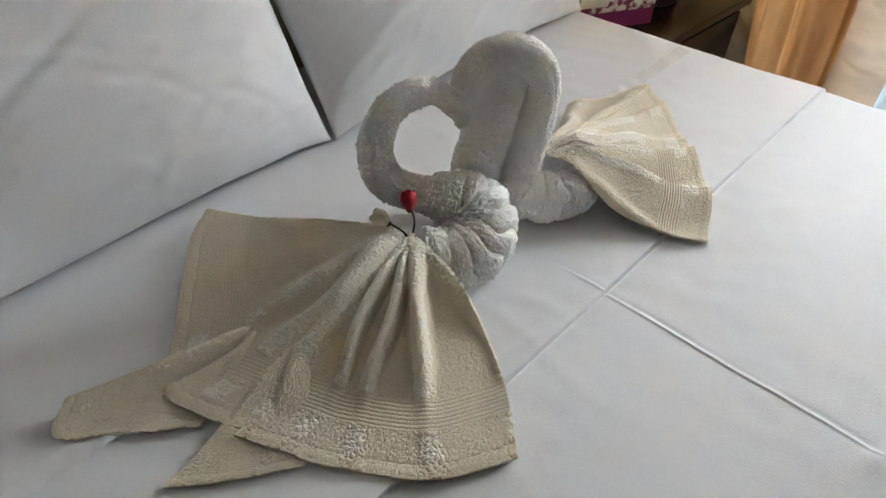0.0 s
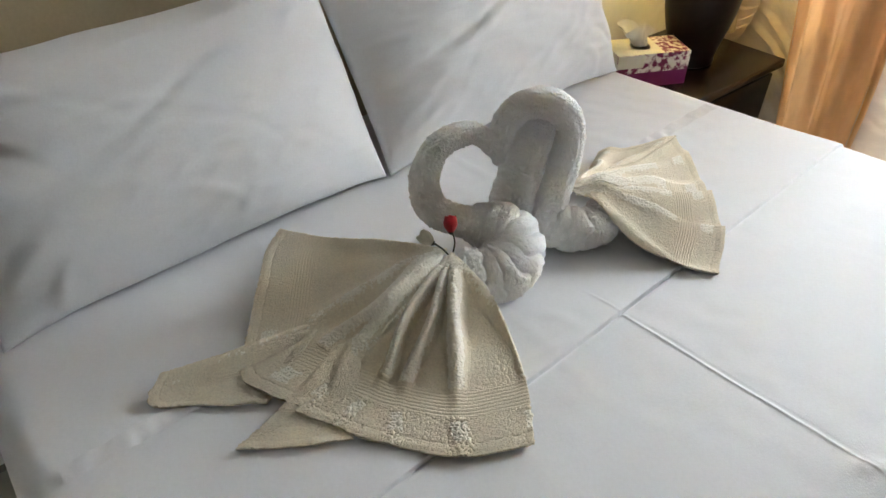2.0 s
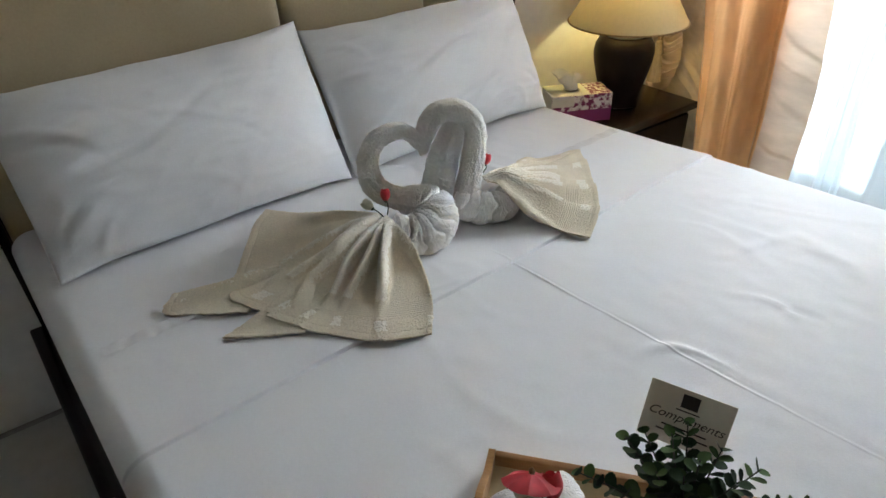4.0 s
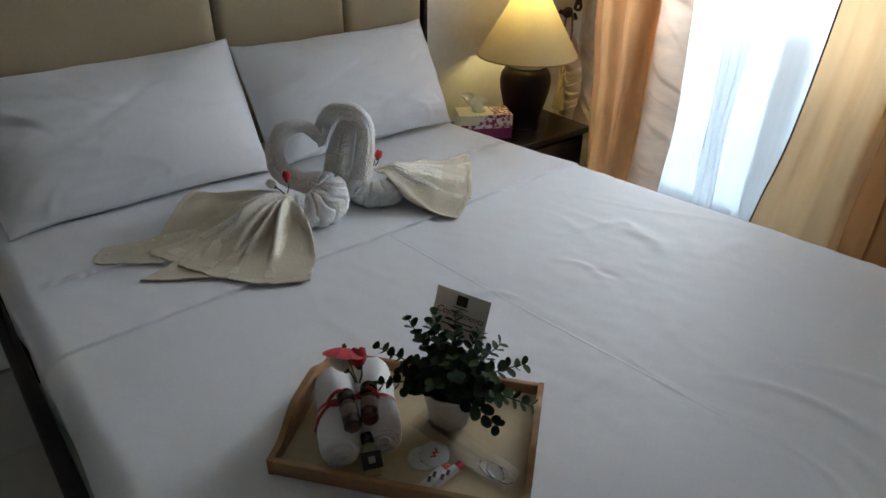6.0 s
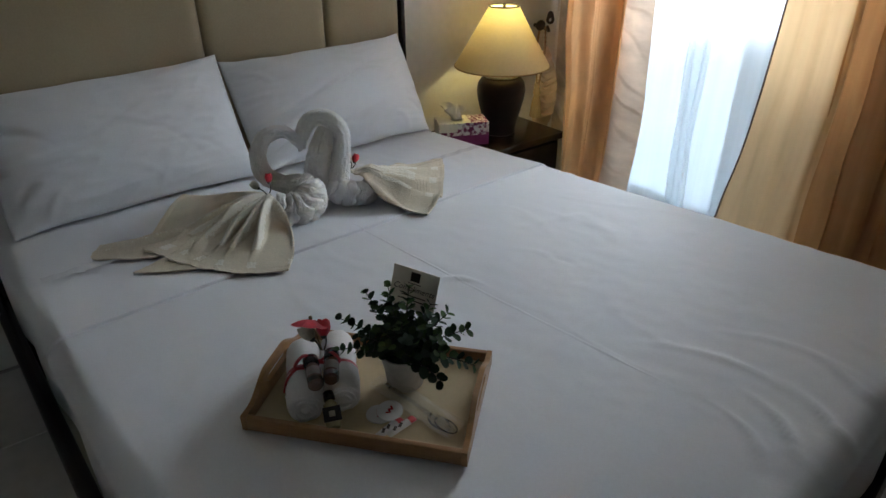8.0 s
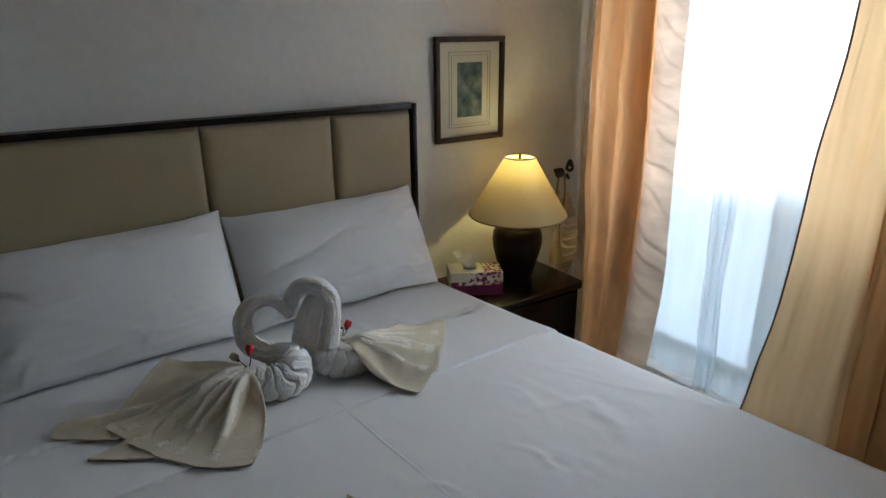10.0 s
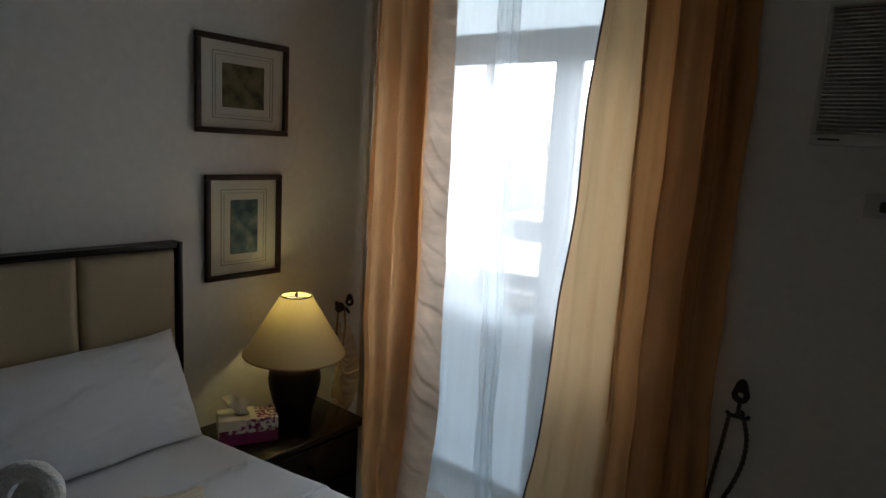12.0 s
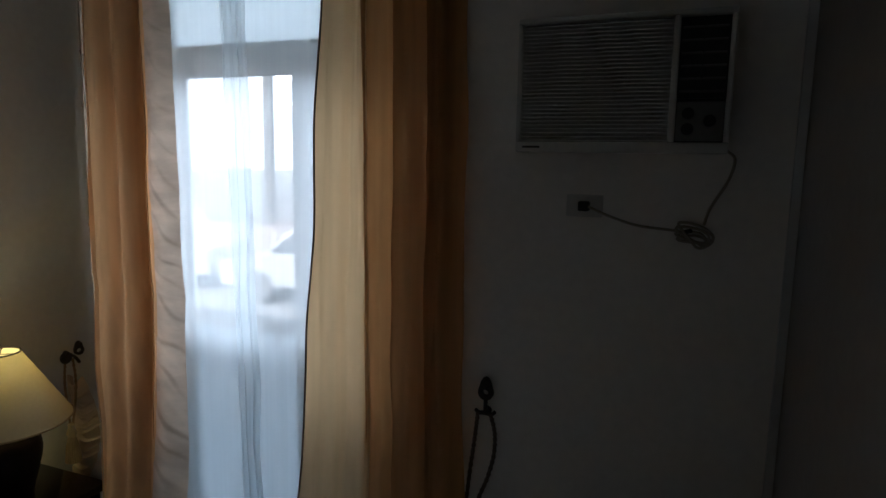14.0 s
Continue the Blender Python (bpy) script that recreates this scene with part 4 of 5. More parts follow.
def flame(size, hole):
    """A flat flame outline with a round hole, in the xz plane, 8 mm thick."""
    n, verts, faces = 28, [], []
    for k in range(n):
        a = 2 * math.pi * k / n
        r = size * (0.52 + 0.48 * max(0.0, math.sin(a)) ** 5 + 0.04 * math.cos(2 * a))
        for y in (-0.005, 0.005):
            verts += [(r * math.cos(a) * 0.85, y, r * math.sin(a)), (hole * math.cos(a), y * 1.3, hole * math.sin(a))]
    for k in range(n):
        i, q = 4 * k, 4 * ((k + 1) % n)
        faces += [(i, q, q + 1, i + 1), (i + 2, i + 3, q + 3, q + 2), (i, i + 2, q + 2, q), (i + 1, q + 1, q + 3, i + 3)]
    return verts, faces


def twisted(points, r, n=90):
    return tube([(*p, r) for p in points], n, 10, lambda s, a: 0.22 * r * math.sin(2 * a + s * n * 0.9))


hk = thing("tassel_tieback", (-0.76, 2.24, 0.480), "tan curtain tassel on a twisted rope from a dark iron hook", "tassel", "curtain tiebacks")
hook = part("hook", join(moved(flame(0.040, 0.009), pose(0.012, 0.045, 0.452, 0, 0, 70)), tube([(0.010, 0.03, 0.425, 0.006), (0.004, 0.05, 0.400, 0.006), (-0.07, 0.09, 0.400, 0.006), (-0.140, 0.10, 0.405, 0.010)], 24, 10)), BLACKMETAL, hk, "dark iron flame hook")
part("knob", moved(lathe([(0.004, -0.010), (0.020, -0.008), (0.024, 0.0), (0.020, 0.008), (0.004, 0.012)], 20), pose(-0.004, 0.0, 0.430, 60, 40, 0)), BLACKMETAL, hook, "round dark iron boss")
for dx, dy in ((-0.006, -0.006), (0.010, 0.014)):
    part("rope", twisted([(dx, dy + 0.004, 0.425), (dx * 1.4, dy * 1.5, 0.33), (dx * 0.8, dy, 0.22), (dx * 0.3, dy * 0.3, 0.155)], 0.0045), ROPE, hk, "twisted gold brown rope")
part("tassel_head", join(lathe([(0.006, 0.165), (0.014, 0.158), (0.011, 0.145), (0.016, 0.132), (0.019, 0.118), (0.013, 0.104), (0.018, 0.096), (0.018, 0.086)], 20)), TASSEL, hk, "knotted tassel head")
skirt = grid(list(range(48)), steps(0, 1, 10), lambda i, v: ((0.017 + 0.012 * v ** 0.6) * (1 + 0.07 * math.sin(i * 2.6)) * math.cos(2 * math.pi * i / 48), (0.017 + 0.012 * v ** 0.6) * (1 + 0.07 * math.sin(i * 2.6)) * math.sin(2 * math.pi * i / 48), 0.088 * (1 - v) + 0.001), True)
part("tassel_skirt", skirt, TASSEL, hk, "hanging tassel threads")

tie = thing("satin_swag", (-0.79, 2.36, 0.33), "bunched shiny beige satin edge of the curtain", "curtain")
world_part("gathered_cloth", grid(steps(0, 1, 40), steps(0, 1, 160), lambda u, v: (-0.868 + (0.03 + 0.115 * math.sin(math.pi * min(1, v * 0.9 + 0.05)) ** 0.8) * u + 0.015 * v, 2.335 - 0.035 * math.sin(math.pi * u) - 0.034 * tucks(u * 1.6, 1.3 * v, 6.0) * (0.3 + math.sin(math.pi * u)), 0.33 + 0.46 * v + 0.02 * math.sin(u * 7))), PINKSATIN, tie)


# ---- pictures ----
def picture(y0, y1, z0, z1, colors, art, label):
    cy, cz, w, h = (y0 + y1) / 2, (z0 + z1) / 2, y1 - y0, z1 - z0
    p = thing("picture_frame", (X0 + 0.001, cy, cz), label, "picture", "pictures above the nightstand")
    b, d = 0.022, 0.022
    part("frame", join(box(0, d, -w / 2, w / 2, h / 2 - b, h / 2, 0.004), box(0, d, -w / 2, w / 2, -h / 2, -h / 2 + b, 0.004), box(0, d, -w / 2, -w / 2 + b, -h / 2 + b, h / 2 - b, 0.004), box(0, d, w / 2 - b, w / 2, -h / 2 + b, h / 2 - b, 0.004)), FRAMEWOOD, p)
    part("mat_board", box(0.002, 0.008, -w / 2 + b, w / 2 - b, -h / 2 + b, h / 2 - b), MATBOARD, p, "cream mat board", False)
    aw, ah = art
    for k, (e, t) in enumerate(((0.040, 0.0025), (0.028, 0.0015))):
        q, r = aw / 2 + e, ah / 2 + e
        part("mat_line", join(box(0.008, 0.0092, -q, q, r, r + t), box(0.008, 0.0092, -q, q, -r - t, -r), box(0.008, 0.0092, -q - t, -q, -r - t, r + t), box(0.008, 0.0092, q, q + t, -r - t, r + t)), MATLINE, p, "", False)
    part("print", box(0.008, 0.0095, -aw / 2, aw / 2, -ah / 2, ah / 2), painting("print_paint", colors, 22.0), p, "faded landscape print", False)


picture(1.617, 2.028, 1.662, 2.027, [(0.03, 0.035, 0.02), (0.10, 0.09, 0.04), (0.16, 0.15, 0.08), (0.22, 0.16, 0.10)], (0.185, 0.165), "dark wood framed landscape print with wide cream mat")
picture(1.655, 2.003, 1.080, 1.503, [(0.03, 0.05, 0.055), (0.07, 0.12, 0.145), (0.13, 0.18, 0.18), (0.26, 0.28, 0.26)], (0.125, 0.22), "dark wood framed upright blue green print, cream mat")


# ---- the tray and what lies on it ----
TRAY = pose(0.606, 0.480, 0.606, 0, 0, 40.7)
PINE = mat("pale_varnished_pine", (0.36, 0.19, 0.075), 0.35, vary=0.18, scale=5, fine=50, stretch=(1, 10, 10), bump=0.06, bump_scale=40, coat=0.25)
TRAYBASE = mat("cream_tray_board", (0.55, 0.44, 0.26), 0.4, vary=0.06, scale=4, fine=60, coat=0.15)


def on_tray(x, y, z=0.0):
    return TRAY @ Vector((x, y, z))


def tray():
    t = thing("serving_tray", (0.587, 0.4825, 0.606), "pale wooden breakfast tray with raised cut-out handles", "tray", turn=40.3)
    L, W = 0.397, 0.268
    part("base", box(-L / 2 + 0.006, L / 2 - 0.006, -W / 2 + 0.006, W / 2 - 0.006, 0.0, 0.008), TRAYBASE, t, "cream tray board", False)
    for y in (-W / 2, W / 2 - 0.010):
        part("long_rim", box(-L / 2 + 0.010, L / 2 - 0.010, y, y + 0.010, 0.0, 0.030, 0.002), PINE, t)
    for x in (-L / 2, L / 2 - 0.010):
        n = 40
        top = [0.030 + 0.032 * (1 - ease(0.25, 0.80, abs(2 * k / n - 1))) for k in range(n + 1)]
        hole = [0.0085 * math.sqrt(max(0.0, 1 - (abs(2 * k / n - 1) / 0.36) ** 6)) for k in range(n + 1)]
        verts, faces = [], []
        for k in range(n + 1):
            y, h = -W / 2 + W * k / n, hole[k]
            for xx in (x, x + 0.010):
                verts += [(xx, y, 0.0), (xx, y, 0.040 - h), (xx, y, 0.040 + h if h > 0 else min(0.040, top[k])), (xx, y, top[k])]
                if h == 0:
                    verts[-3] = (xx, y, min(0.040, top[k] * 0.6))
                    verts[-2] = (xx, y, min(0.040, top[k] * 0.6))
        for k in range(n):
            a, b = k * 8, (k + 1) * 8
            faces += [(a, b, b + 1, a + 1), (a + 2, b + 2, b + 3, a + 3), (a + 5, b + 5, b + 4, a + 4), (a + 7, b + 7, b + 6, a + 6), (a + 3, b + 3, b + 7, a + 7), (a + 4, b + 4, b, a), (a + 1, b + 1, b + 5, a + 5), (a + 6, b + 6, b + 2, a + 2)]
        faces += [(0, 1, 5, 4), (2, 3, 7, 6), (n * 8, n * 8 + 4, n * 8 + 5, n * 8 + 1), (n * 8 + 2, n * 8 + 6, n * 8 + 7, n * 8 + 3)]
        part("handle_end", (verts, faces), PINE, t, "raised end with cut-out handle", False)


tray()

LEAF = [mat("eucalyptus_leaf_dark", (0.020, 0.046, 0.017), 0.7, spec=0.25, vary=0.35, scale=40, random_tone=0.35), mat("eucalyptus_leaf_light", (0.055, 0.100, 0.028), 0.7, spec=0.25, vary=0.3, scale=40, random_tone=0.25)]
leaf_mesh = []
for m in LEAF:
    lv, lf = [(0, 0, 0)], []
    for k in range(10):
        a = 2 * math.pi * k / 10
        lv.append((0.5 + 0.5 * math.cos(a), 0.44 * math.sin(a), 0.10 * math.sin(a) ** 2 + 0.05 * math.cos(a)))
    lv[0] = (0.5, 0, -0.03)
    lf = [(0, 1 + k, 1 + (k + 1) % 10) for k in range(10)]
    me = bpy.data.meshes.new("leaf")
    me.from_pydata(lv, [], lf)
    me.materials.append(m)
    me.shade_smooth()
    leaf_mesh.append(me)


def plant():
    rng = random.Random(5)
    foot = on_tray(0.036, 0.050, 0.008)
    p = thing("potted_plant", foot, "artificial eucalyptus plant in a small white pot", "plant")
    pot = part("pot", lathe([(0.030, 0.0), (0.033, 0.002), (0.038, 0.035), (0.044, 0.070), (0.045, 0.076), (0.042, 0.076), (0.038, 0.060), (0.004, 0.058)], 40), mat("white_glazed_pot", (0.60, 0.57, 0.52), 0.35, vary=0.12, scale=25, bump=0.05), p, "white speckled ceramic pot")
    part("moss", lathe([(0.040, 0.060), (0.030, 0.072), (0.012, 0.080), (0.002, 0.082)], 20), LEAF[0], pot)
    turn = Matrix.Rotation(radians(40.7), 3, "Z")
    shoots = [(175, 35, 0.135), (160, 60, 0.145), (200, 25, 0.115), (215, 50, 0.11), (235, 42, 0.10), (262, 52, 0.10), (290, 48, 0.10), (315, 20, 0.115), (325, 40, 0.12), (345, 22, 0.135), (5, 38, 0.13), (30, 48, 0.11), (60, 55, 0.11), (95, 62, 0.13), (125, 50, 0.12), (145, 76, 0.14), (185, 70, 0.11), (250, 72, 0.10), (330, 68, 0.10), (300, 62, 0.10), (20, 65, 0.10), (80, 80, 0.10), (200, 82, 0.10), (280, 80, 0.09), (350, 55, 0.10), (225, 66, 0.09)]
    for k, (az, el, length) in enumerate(shoots):
        a, e = radians(az), radians(el)
        d = turn @ Vector((math.cos(a) * math.cos(e), math.sin(a) * math.cos(e), math.sin(e)))
        start = Vector((d.x * 0.02, d.y * 0.02, 0.072))
        sag = 0.035 * math.cos(e) * rng.uniform(0.5, 1.3)
        pts = [start + d * length * t - Vector((0, 0, sag * t * t)) for t in (0, 0.33, 0.66, 1.0)]
        stem = part("sprig", tube([(*q, 0.0014 * (1.15 - 0.6 * i / 3)) for i, q in enumerate(pts)], 14, 6), DARKSTEM, p)
        line = spline([tuple(q) for q in pts], 60)
        count = 8
        for i in range(count):
            t = 0.12 + 0.86 * i / (count - 1)
            c = Vector(line[int(t * 59)])
            tan = (Vector(line[min(59, int(t * 59) + 3)]) - Vector(line[max(0, int(t * 59) - 3)])).normalized()
            side = tan.cross(Vector((0, 0, 1))).normalized()
            if i % 2:
                side = (side * 0.5 + tan.cross(side) * 0.85).normalized()
            for s in (-1, 1):
                o = bpy.data.objects.new("leaf", leaf_mesh[1 if (i >= count - 2 and rng.random() < 0.6) or rng.random() < 0.12 else 0])
                scene.collection.objects.link(o)
                o.parent = stem
                xa = (side * s + tan * rng.uniform(0.25, 0.6)).normalized()
                za = (tan * 0.8 + Vector((rng.uniform(-0.4, 0.4), rng.uniform(-0.4, 0.4), 0.6))).normalized()
                za = (za - xa * za.dot(xa)).normalized()
                ya = za.cross(xa)
                size = rng.uniform(0.023, 0.029) * (1.05 - 0.45 * t)
                o.matrix_local = Matrix.Translation(c) @ Matrix((xa, ya, za)).transposed().to_4x4() @ Matrix.Diagonal((size, size, size, 1))


plant()

CARD = mat("cream_card_paper", (0.78, 0.73, 0.61), 0.7, vary=0.04, scale=20)
INK = mat("dark_brown_ink", (0.035, 0.022, 0.015), 0.6, vary=0.1)


def greeting_card():
    tl, tr = Vector((0.488, 0.601, 0.800)), Vector((0.580, 0.643, 0.796))
    side = (tr - tl).normalized()
    up = (Vector((-0.38 * 0.36, 0.925 * 0.36, 1.0))).normalized()
    up = (up - side * up.dot(side)).normalized()
    nrm = side.cross(up)
    m = Matrix((side, up, nrm)).transposed().to_4x4()
    m.translation = tl
    c = thing("greeting_card", (0, 0, 0), "cream printed compliments card tucked into the plant", "card")
    c.matrix_world = m
    w, h = 0.100, 0.078
    part("card", box(0, w, -h, 0, -0.0006, 0, 0.0002, 1), CARD, c, "", False)
    part("emblem", join(box(0.040, 0.060, -0.024, -0.006, 0.0003, 0.0007), box(0.036, 0.064, -0.029, -0.0275, 0.0003, 0.0007)), INK, c, "dark printed emblem", False)
    curve = bpy.data.curves.new("lettering", "FONT")
    curve.body, curve.size, curve.align_x, curve.shear = "Compliments", 0.0165, "CENTER", 0.35
    tmp = bpy.data.objects.new("lettering", curve)
    scene.collection.objects.link(tmp)
    me = bpy.data.meshes.new_from_object(tmp.evaluated_get(bpy.context.evaluated_depsgraph_get()))
    bpy.data.objects.remove(tmp)
    me.materials.clear()
    me.materials.append(INK)
    o = new("lettering", me)
    o.parent, o.matrix_local = c, pose(0.050, -0.044, 0.0006)
    for y, a, b in ((-0.052, 0.025, 0.078), (-0.060, 0.020, 0.082)):
        part("text_line", box(a, b, y - 0.002, y, 0.0003, 0.0007), INK, c, "", False)
    part("pick", tube([(0.05, -0.06, -0.001, 0.0016), (0.055, -0.13, -0.004, 0.0016)], 6, 7), DARKSTEM, c)


greeting_card()

WHITETERRY = mat("white_terry", (0.84, 0.82, 0.80), 0.95, vary=0.05, scale=10, fine=400, bump=0.8, bump_scale=330, sheen=0.3)


BUNDLE = TRAY @ pose(-0.110, 0.006, 0.008, 0, 0, 24.6)


def towel_rolls():
    t = thing("rolled_towels", (0, 0, 0), "two white rolled face towels tied with red ribbon", "towel")
    t.matrix_world = BUNDLE
    for sgn in (-1, 1):
        path = [(0, -0.086, 0.032, 0.004), (0, -0.085, 0.032, 0.020), (0, -0.080, 0.032, 0.029), (0, -0.04, 0.032, 0.0325), (0, 0.0, 0.032, 0.0305), (0, 0.04, 0.032, 0.0325), (0, 0.080, 0.032, 0.029), (0, 0.085, 0.032, 0.020), (0, 0.086, 0.032, 0.004)]
        roll = tube(path, 130, 48, lambda q, a: 0.0016 * wob(q * 8 + sgn * 3, math.cos(a) * 2, math.sin(a) * 2) + 0.0026 * abs(wob(q * 50, math.cos(a) * 9, math.sin(a) * 9)) - 0.003 * math.exp(-((a - 2.2) / 0.10) ** 2))
        part("roll", ([(v[0] + sgn * 0.0325, v[1] + 0.006 * sgn, max(0.0, v[2])) for v in roll[0]], roll[1]), WHITETERRY, t)
        for r in (0.010, 0.019):
            part("spiral_edge", tube([(sgn * 0.0325 + r * math.cos(a), -0.0862 + 0.006 * sgn, 0.032 + r * math.sin(a), 0.0022) for a in steps(0, 5.6, 16)], 40, 7), WHITETERRY, t)
    rib = mat("red_satin_ribbon", (0.42, 0.008, 0.015), 0.35, vary=0.15, sheen=0.3)

    def round_both(k, v):
        a = 2 * math.pi * k / 48
        return 0.0335 * math.cos(a) + 0.0325 * (1 if math.cos(a) > 0 else -1), -0.012 + v, 0.033 + 0.0335 * math.sin(a)
    part("ribbon", grid(list(range(48)), steps(-0.004, 0.004, 3), round_both, True), rib, t, "red satin ribbon band")
    for sgn, lift, reach in ((-1, 0.016, 0.045), (1, 0.014, 0.034)):
        part("ribbon_loop", tube([(0.0, -0.012, 0.070, 0.0028), (sgn * reach * 0.6, -0.016, 0.074 + lift, 0.0030), (sgn * reach, -0.024, 0.074, 0.0030), (sgn * reach * 0.5, -0.022, 0.068, 0.0028), (0, -0.014, 0.070, 0.0028)], 24, 6), rib, t, "red ribbon bow loop")
    part("ribbon_tail", tube([(0, -0.012, 0.070, 0.0025), (-0.040, -0.020, 0.068, 0.0026), (-0.060, -0.032, 0.056, 0.0024), (-0.069, -0.040, 0.034, 0.002)], 20, 6), rib, t, "loose red ribbon end")


towel_rolls()
AMBER = mat("brown_bottle", (0.10, 0.040, 0.020), 0.2, vary=0.3, scale=30, coat=0.5)
MAROON = mat("dark_maroon_cap", (0.035, 0.008, 0.010), 0.25, vary=0.2, coat=0.3)
PALE = mat("grey_bottle_label", (0.22, 0.17, 0.15), 0.5, vary=0.2, scale=60)
for x, y, turn, liquid in ((-0.014, -0.046, 6, PALE), (0.018, -0.036, -5, AMBER)):
    b = thing("toiletry_bottle", (0, 0, 0), "small brown toiletry bottle with dark cap on towel roll", "bottle", "toiletry bottles on the tray")
    b.matrix_world = BUNDLE @ pose(x, y, 0.074, -86, 0, turn)
    body = part("body", lathe([(0.003, -0.036), (0.011, -0.035), (0.0135, -0.030), (0.0135, 0.010), (0.011, 0.016), (0.007, 0.019)], 24), AMBER if liquid is AMBER else mat("grey_brown_bottle", (0.17, 0.11, 0.09), 0.2, vary=0.3, scale=30, coat=0.5), b)
    part("label", lathe([(0.0138, -0.016), (0.0138, 0.004)], 24, False), PALE, body, "greyish printed label")
    part("base_band", lathe([(0.0139, -0.031), (0.0139, -0.020)], 24, False), MAROON, body, "dark maroon base")
    part("cap", lathe([(0.012, 0.017), (0.0140, 0.019), (0.0140, 0.034), (0.012, 0.037)], 24), MAROON, b, "dark maroon screw cap")
s3 = thing("sample_vial", (0, 0, 0), "small pale yellow vial with black cap and label", "bottle")
s3.matrix_world = BUNDLE @ pose(0.010, -0.104, 0.032, -62, 0, 4)
part("body", lathe([(0.003, -0.030), (0.011, -0.029), (0.0125, -0.024), (0.0125, 0.012), (0.007, 0.018), (0.006, 0.020)], 20), mat("pale_yellow_liquid", (0.50, 0.44, 0.26), 0.12, vary=0.1, coat=0.6), s3)
part("cap", lathe([(0.008, 0.019), (0.010, 0.020), (0.010, 0.034), (0.008, 0.036)], 18), MAROON, s3, "black screw cap")
part("label", box(-0.0150, 0.0150, -0.0150, -0.0125, -0.022, 0.004, 0.001), mat("black_foil_label", (0.018, 0.016, 0.020), 0.3, vary=0.2), s3, "black square label with gold mark")
part("mark", box(-0.005, 0.005, -0.0156, -0.0152, -0.014, -0.004), PEWTER, s3)


def paper_umbrella():
    top, foot = on_tray(-0.142, 0.050, 0.126), on_tray(-0.112, 0.022, 0.080)
    u = thing("paper_umbrella", foot, "tiny red paper cocktail umbrella on a wooden pick", "cocktail umbrella")
    d = (top - foot)
    part("pick", tube([(0, 0, 0, 0.0012), (*(d * 1.1), 0.0012)], 6, 6), STEM, u)
    paper = mat("red_tissue_paper", (0.50, 0.030, 0.045), 0.7, vary=0.2, scale=80)
    m = Matrix.Translation(d) @ Vector((0, 0, 1)).rotation_difference(d.normalized()).to_matrix().to_4x4() @ pose(0, 0, 0, -22, 18, 0)
    for k in range(8):
        a0, a1 = k * math.pi / 4, (k + 1) * math.pi / 4
        def panel(p, r, a0=a0, a1=a1):
            a = a0 + (a1 - a0) * p
            rr = 0.036 * r * (1 - 0.05 * math.sin(math.pi * p))
            return m @ Vector((rr * math.cos(a), rr * math.sin(a), -0.012 * r * r - 0.002 * math.sin(math.pi * p) * r))
        part("paper_panel", grid(steps(0, 1, 5), steps(0.03, 1, 6), panel), paper, u)
        part("rib", moved(tube([(0.002 * math.cos(a0), 0.002 * math.sin(a0), 0, 0.0007), (0.036 * math.cos(a0), 0.036 * math.sin(a0), -0.013, 0.0006)], 5, 5), m), STEM, u)
    part("tip", moved(lathe([(0.003, -0.001), (0.004, 0.003), (0.001, 0.007)], 10), m), STEM, u)


paper_umbrella()
rosebud("rosebud", tuple(on_tray(-0.108, 0.020, 0.082)), tuple(on_tray(-0.116, 0.045, 0.108)), 0.013, RED, "red silk rosebud beside the paper umbrella")
rosebud("rosebud", tuple(on_tray(-0.114, 0.020, 0.082)), tuple(on_tray(-0.140, 0.032, 0.104)), 0.013, CREAM, "cream silk rosebud beside the paper umbrella")

WHITEPLASTIC = mat("white_plastic", (0.70, 0.68, 0.64), 0.4, vary=0.05)
REDPRINT = mat("red_print", (0.45, 0.02, 0.02), 0.45, vary=0.1)
for k, (x, y, z) in enumerate(((0.013, -0.045, 0.008), (0.031, -0.037, 0.0125))):
    c = thing("round_creamer", (0, 0, 0), "small white round creamer portion with red chevrons", "creamer", "creamer portions on the tray")
    c.matrix_world = TRAY @ pose(x, y, z, 6 * k, 3, 20 - 35 * k)
    part("lid", lathe([(0.002, 0.0), (0.022, 0.0), (0.023, 0.001), (0.023, 0.003), (0.021, 0.004), (0.002, 0.004)], 28), WHITEPLASTIC, c)
    for q in (-0.004, 0.004):
        part("chevron", join(*[moved(box(-0.008, 0.001, -0.0015, 0.0015, 0.0042, 0.0047), pose(0.003, q, 0, 0, 0, a)) for a in (35, -35)]), REDPRINT, c, "red printed chevron", False)
for k, (x, y, a) in enumerate(((0.040, -0.072, 62), (0.060, -0.066, 55))):
    c = thing("sugar_sachet", (0, 0, 0), "slim white sachet with red end and black print", "sachet", "sachets on the tray")
    c.matrix_world = TRAY @ pose(x, y, 0.0095 + 0.002 * k, 0, 0, a)
    part("paper", grid(steps(-0.030, 0.030, 14), steps(-0.008, 0.008, 6), lambda p, q: (p, q, 0.004 * (1 - (q / 0.008) ** 2) * (1 - (p / 0.030) ** 8))), WHITEPLASTIC, c)
    part("red_end", grid(steps(0.016, 0.0295, 6), steps(-0.0078, 0.0078, 6), lambda p, q: (p, q, 0.0006 + 0.004 * (1 - (q / 0.008) ** 2) * (1 - (p / 0.030) ** 8))), REDPRINT, c, "red printed end")
    for q in (-0.014, -0.002):
        part("print_bar", moved(box(-0.005, 0.005, -0.0025, 0.0025, 0.0040, 0.0050), pose(q, 0.0, 0, 0, 0, 30)), INK, c, "", False)
CLEAR = glass("clear_plastic", (0.92, 0.94, 0.95), 0.08)
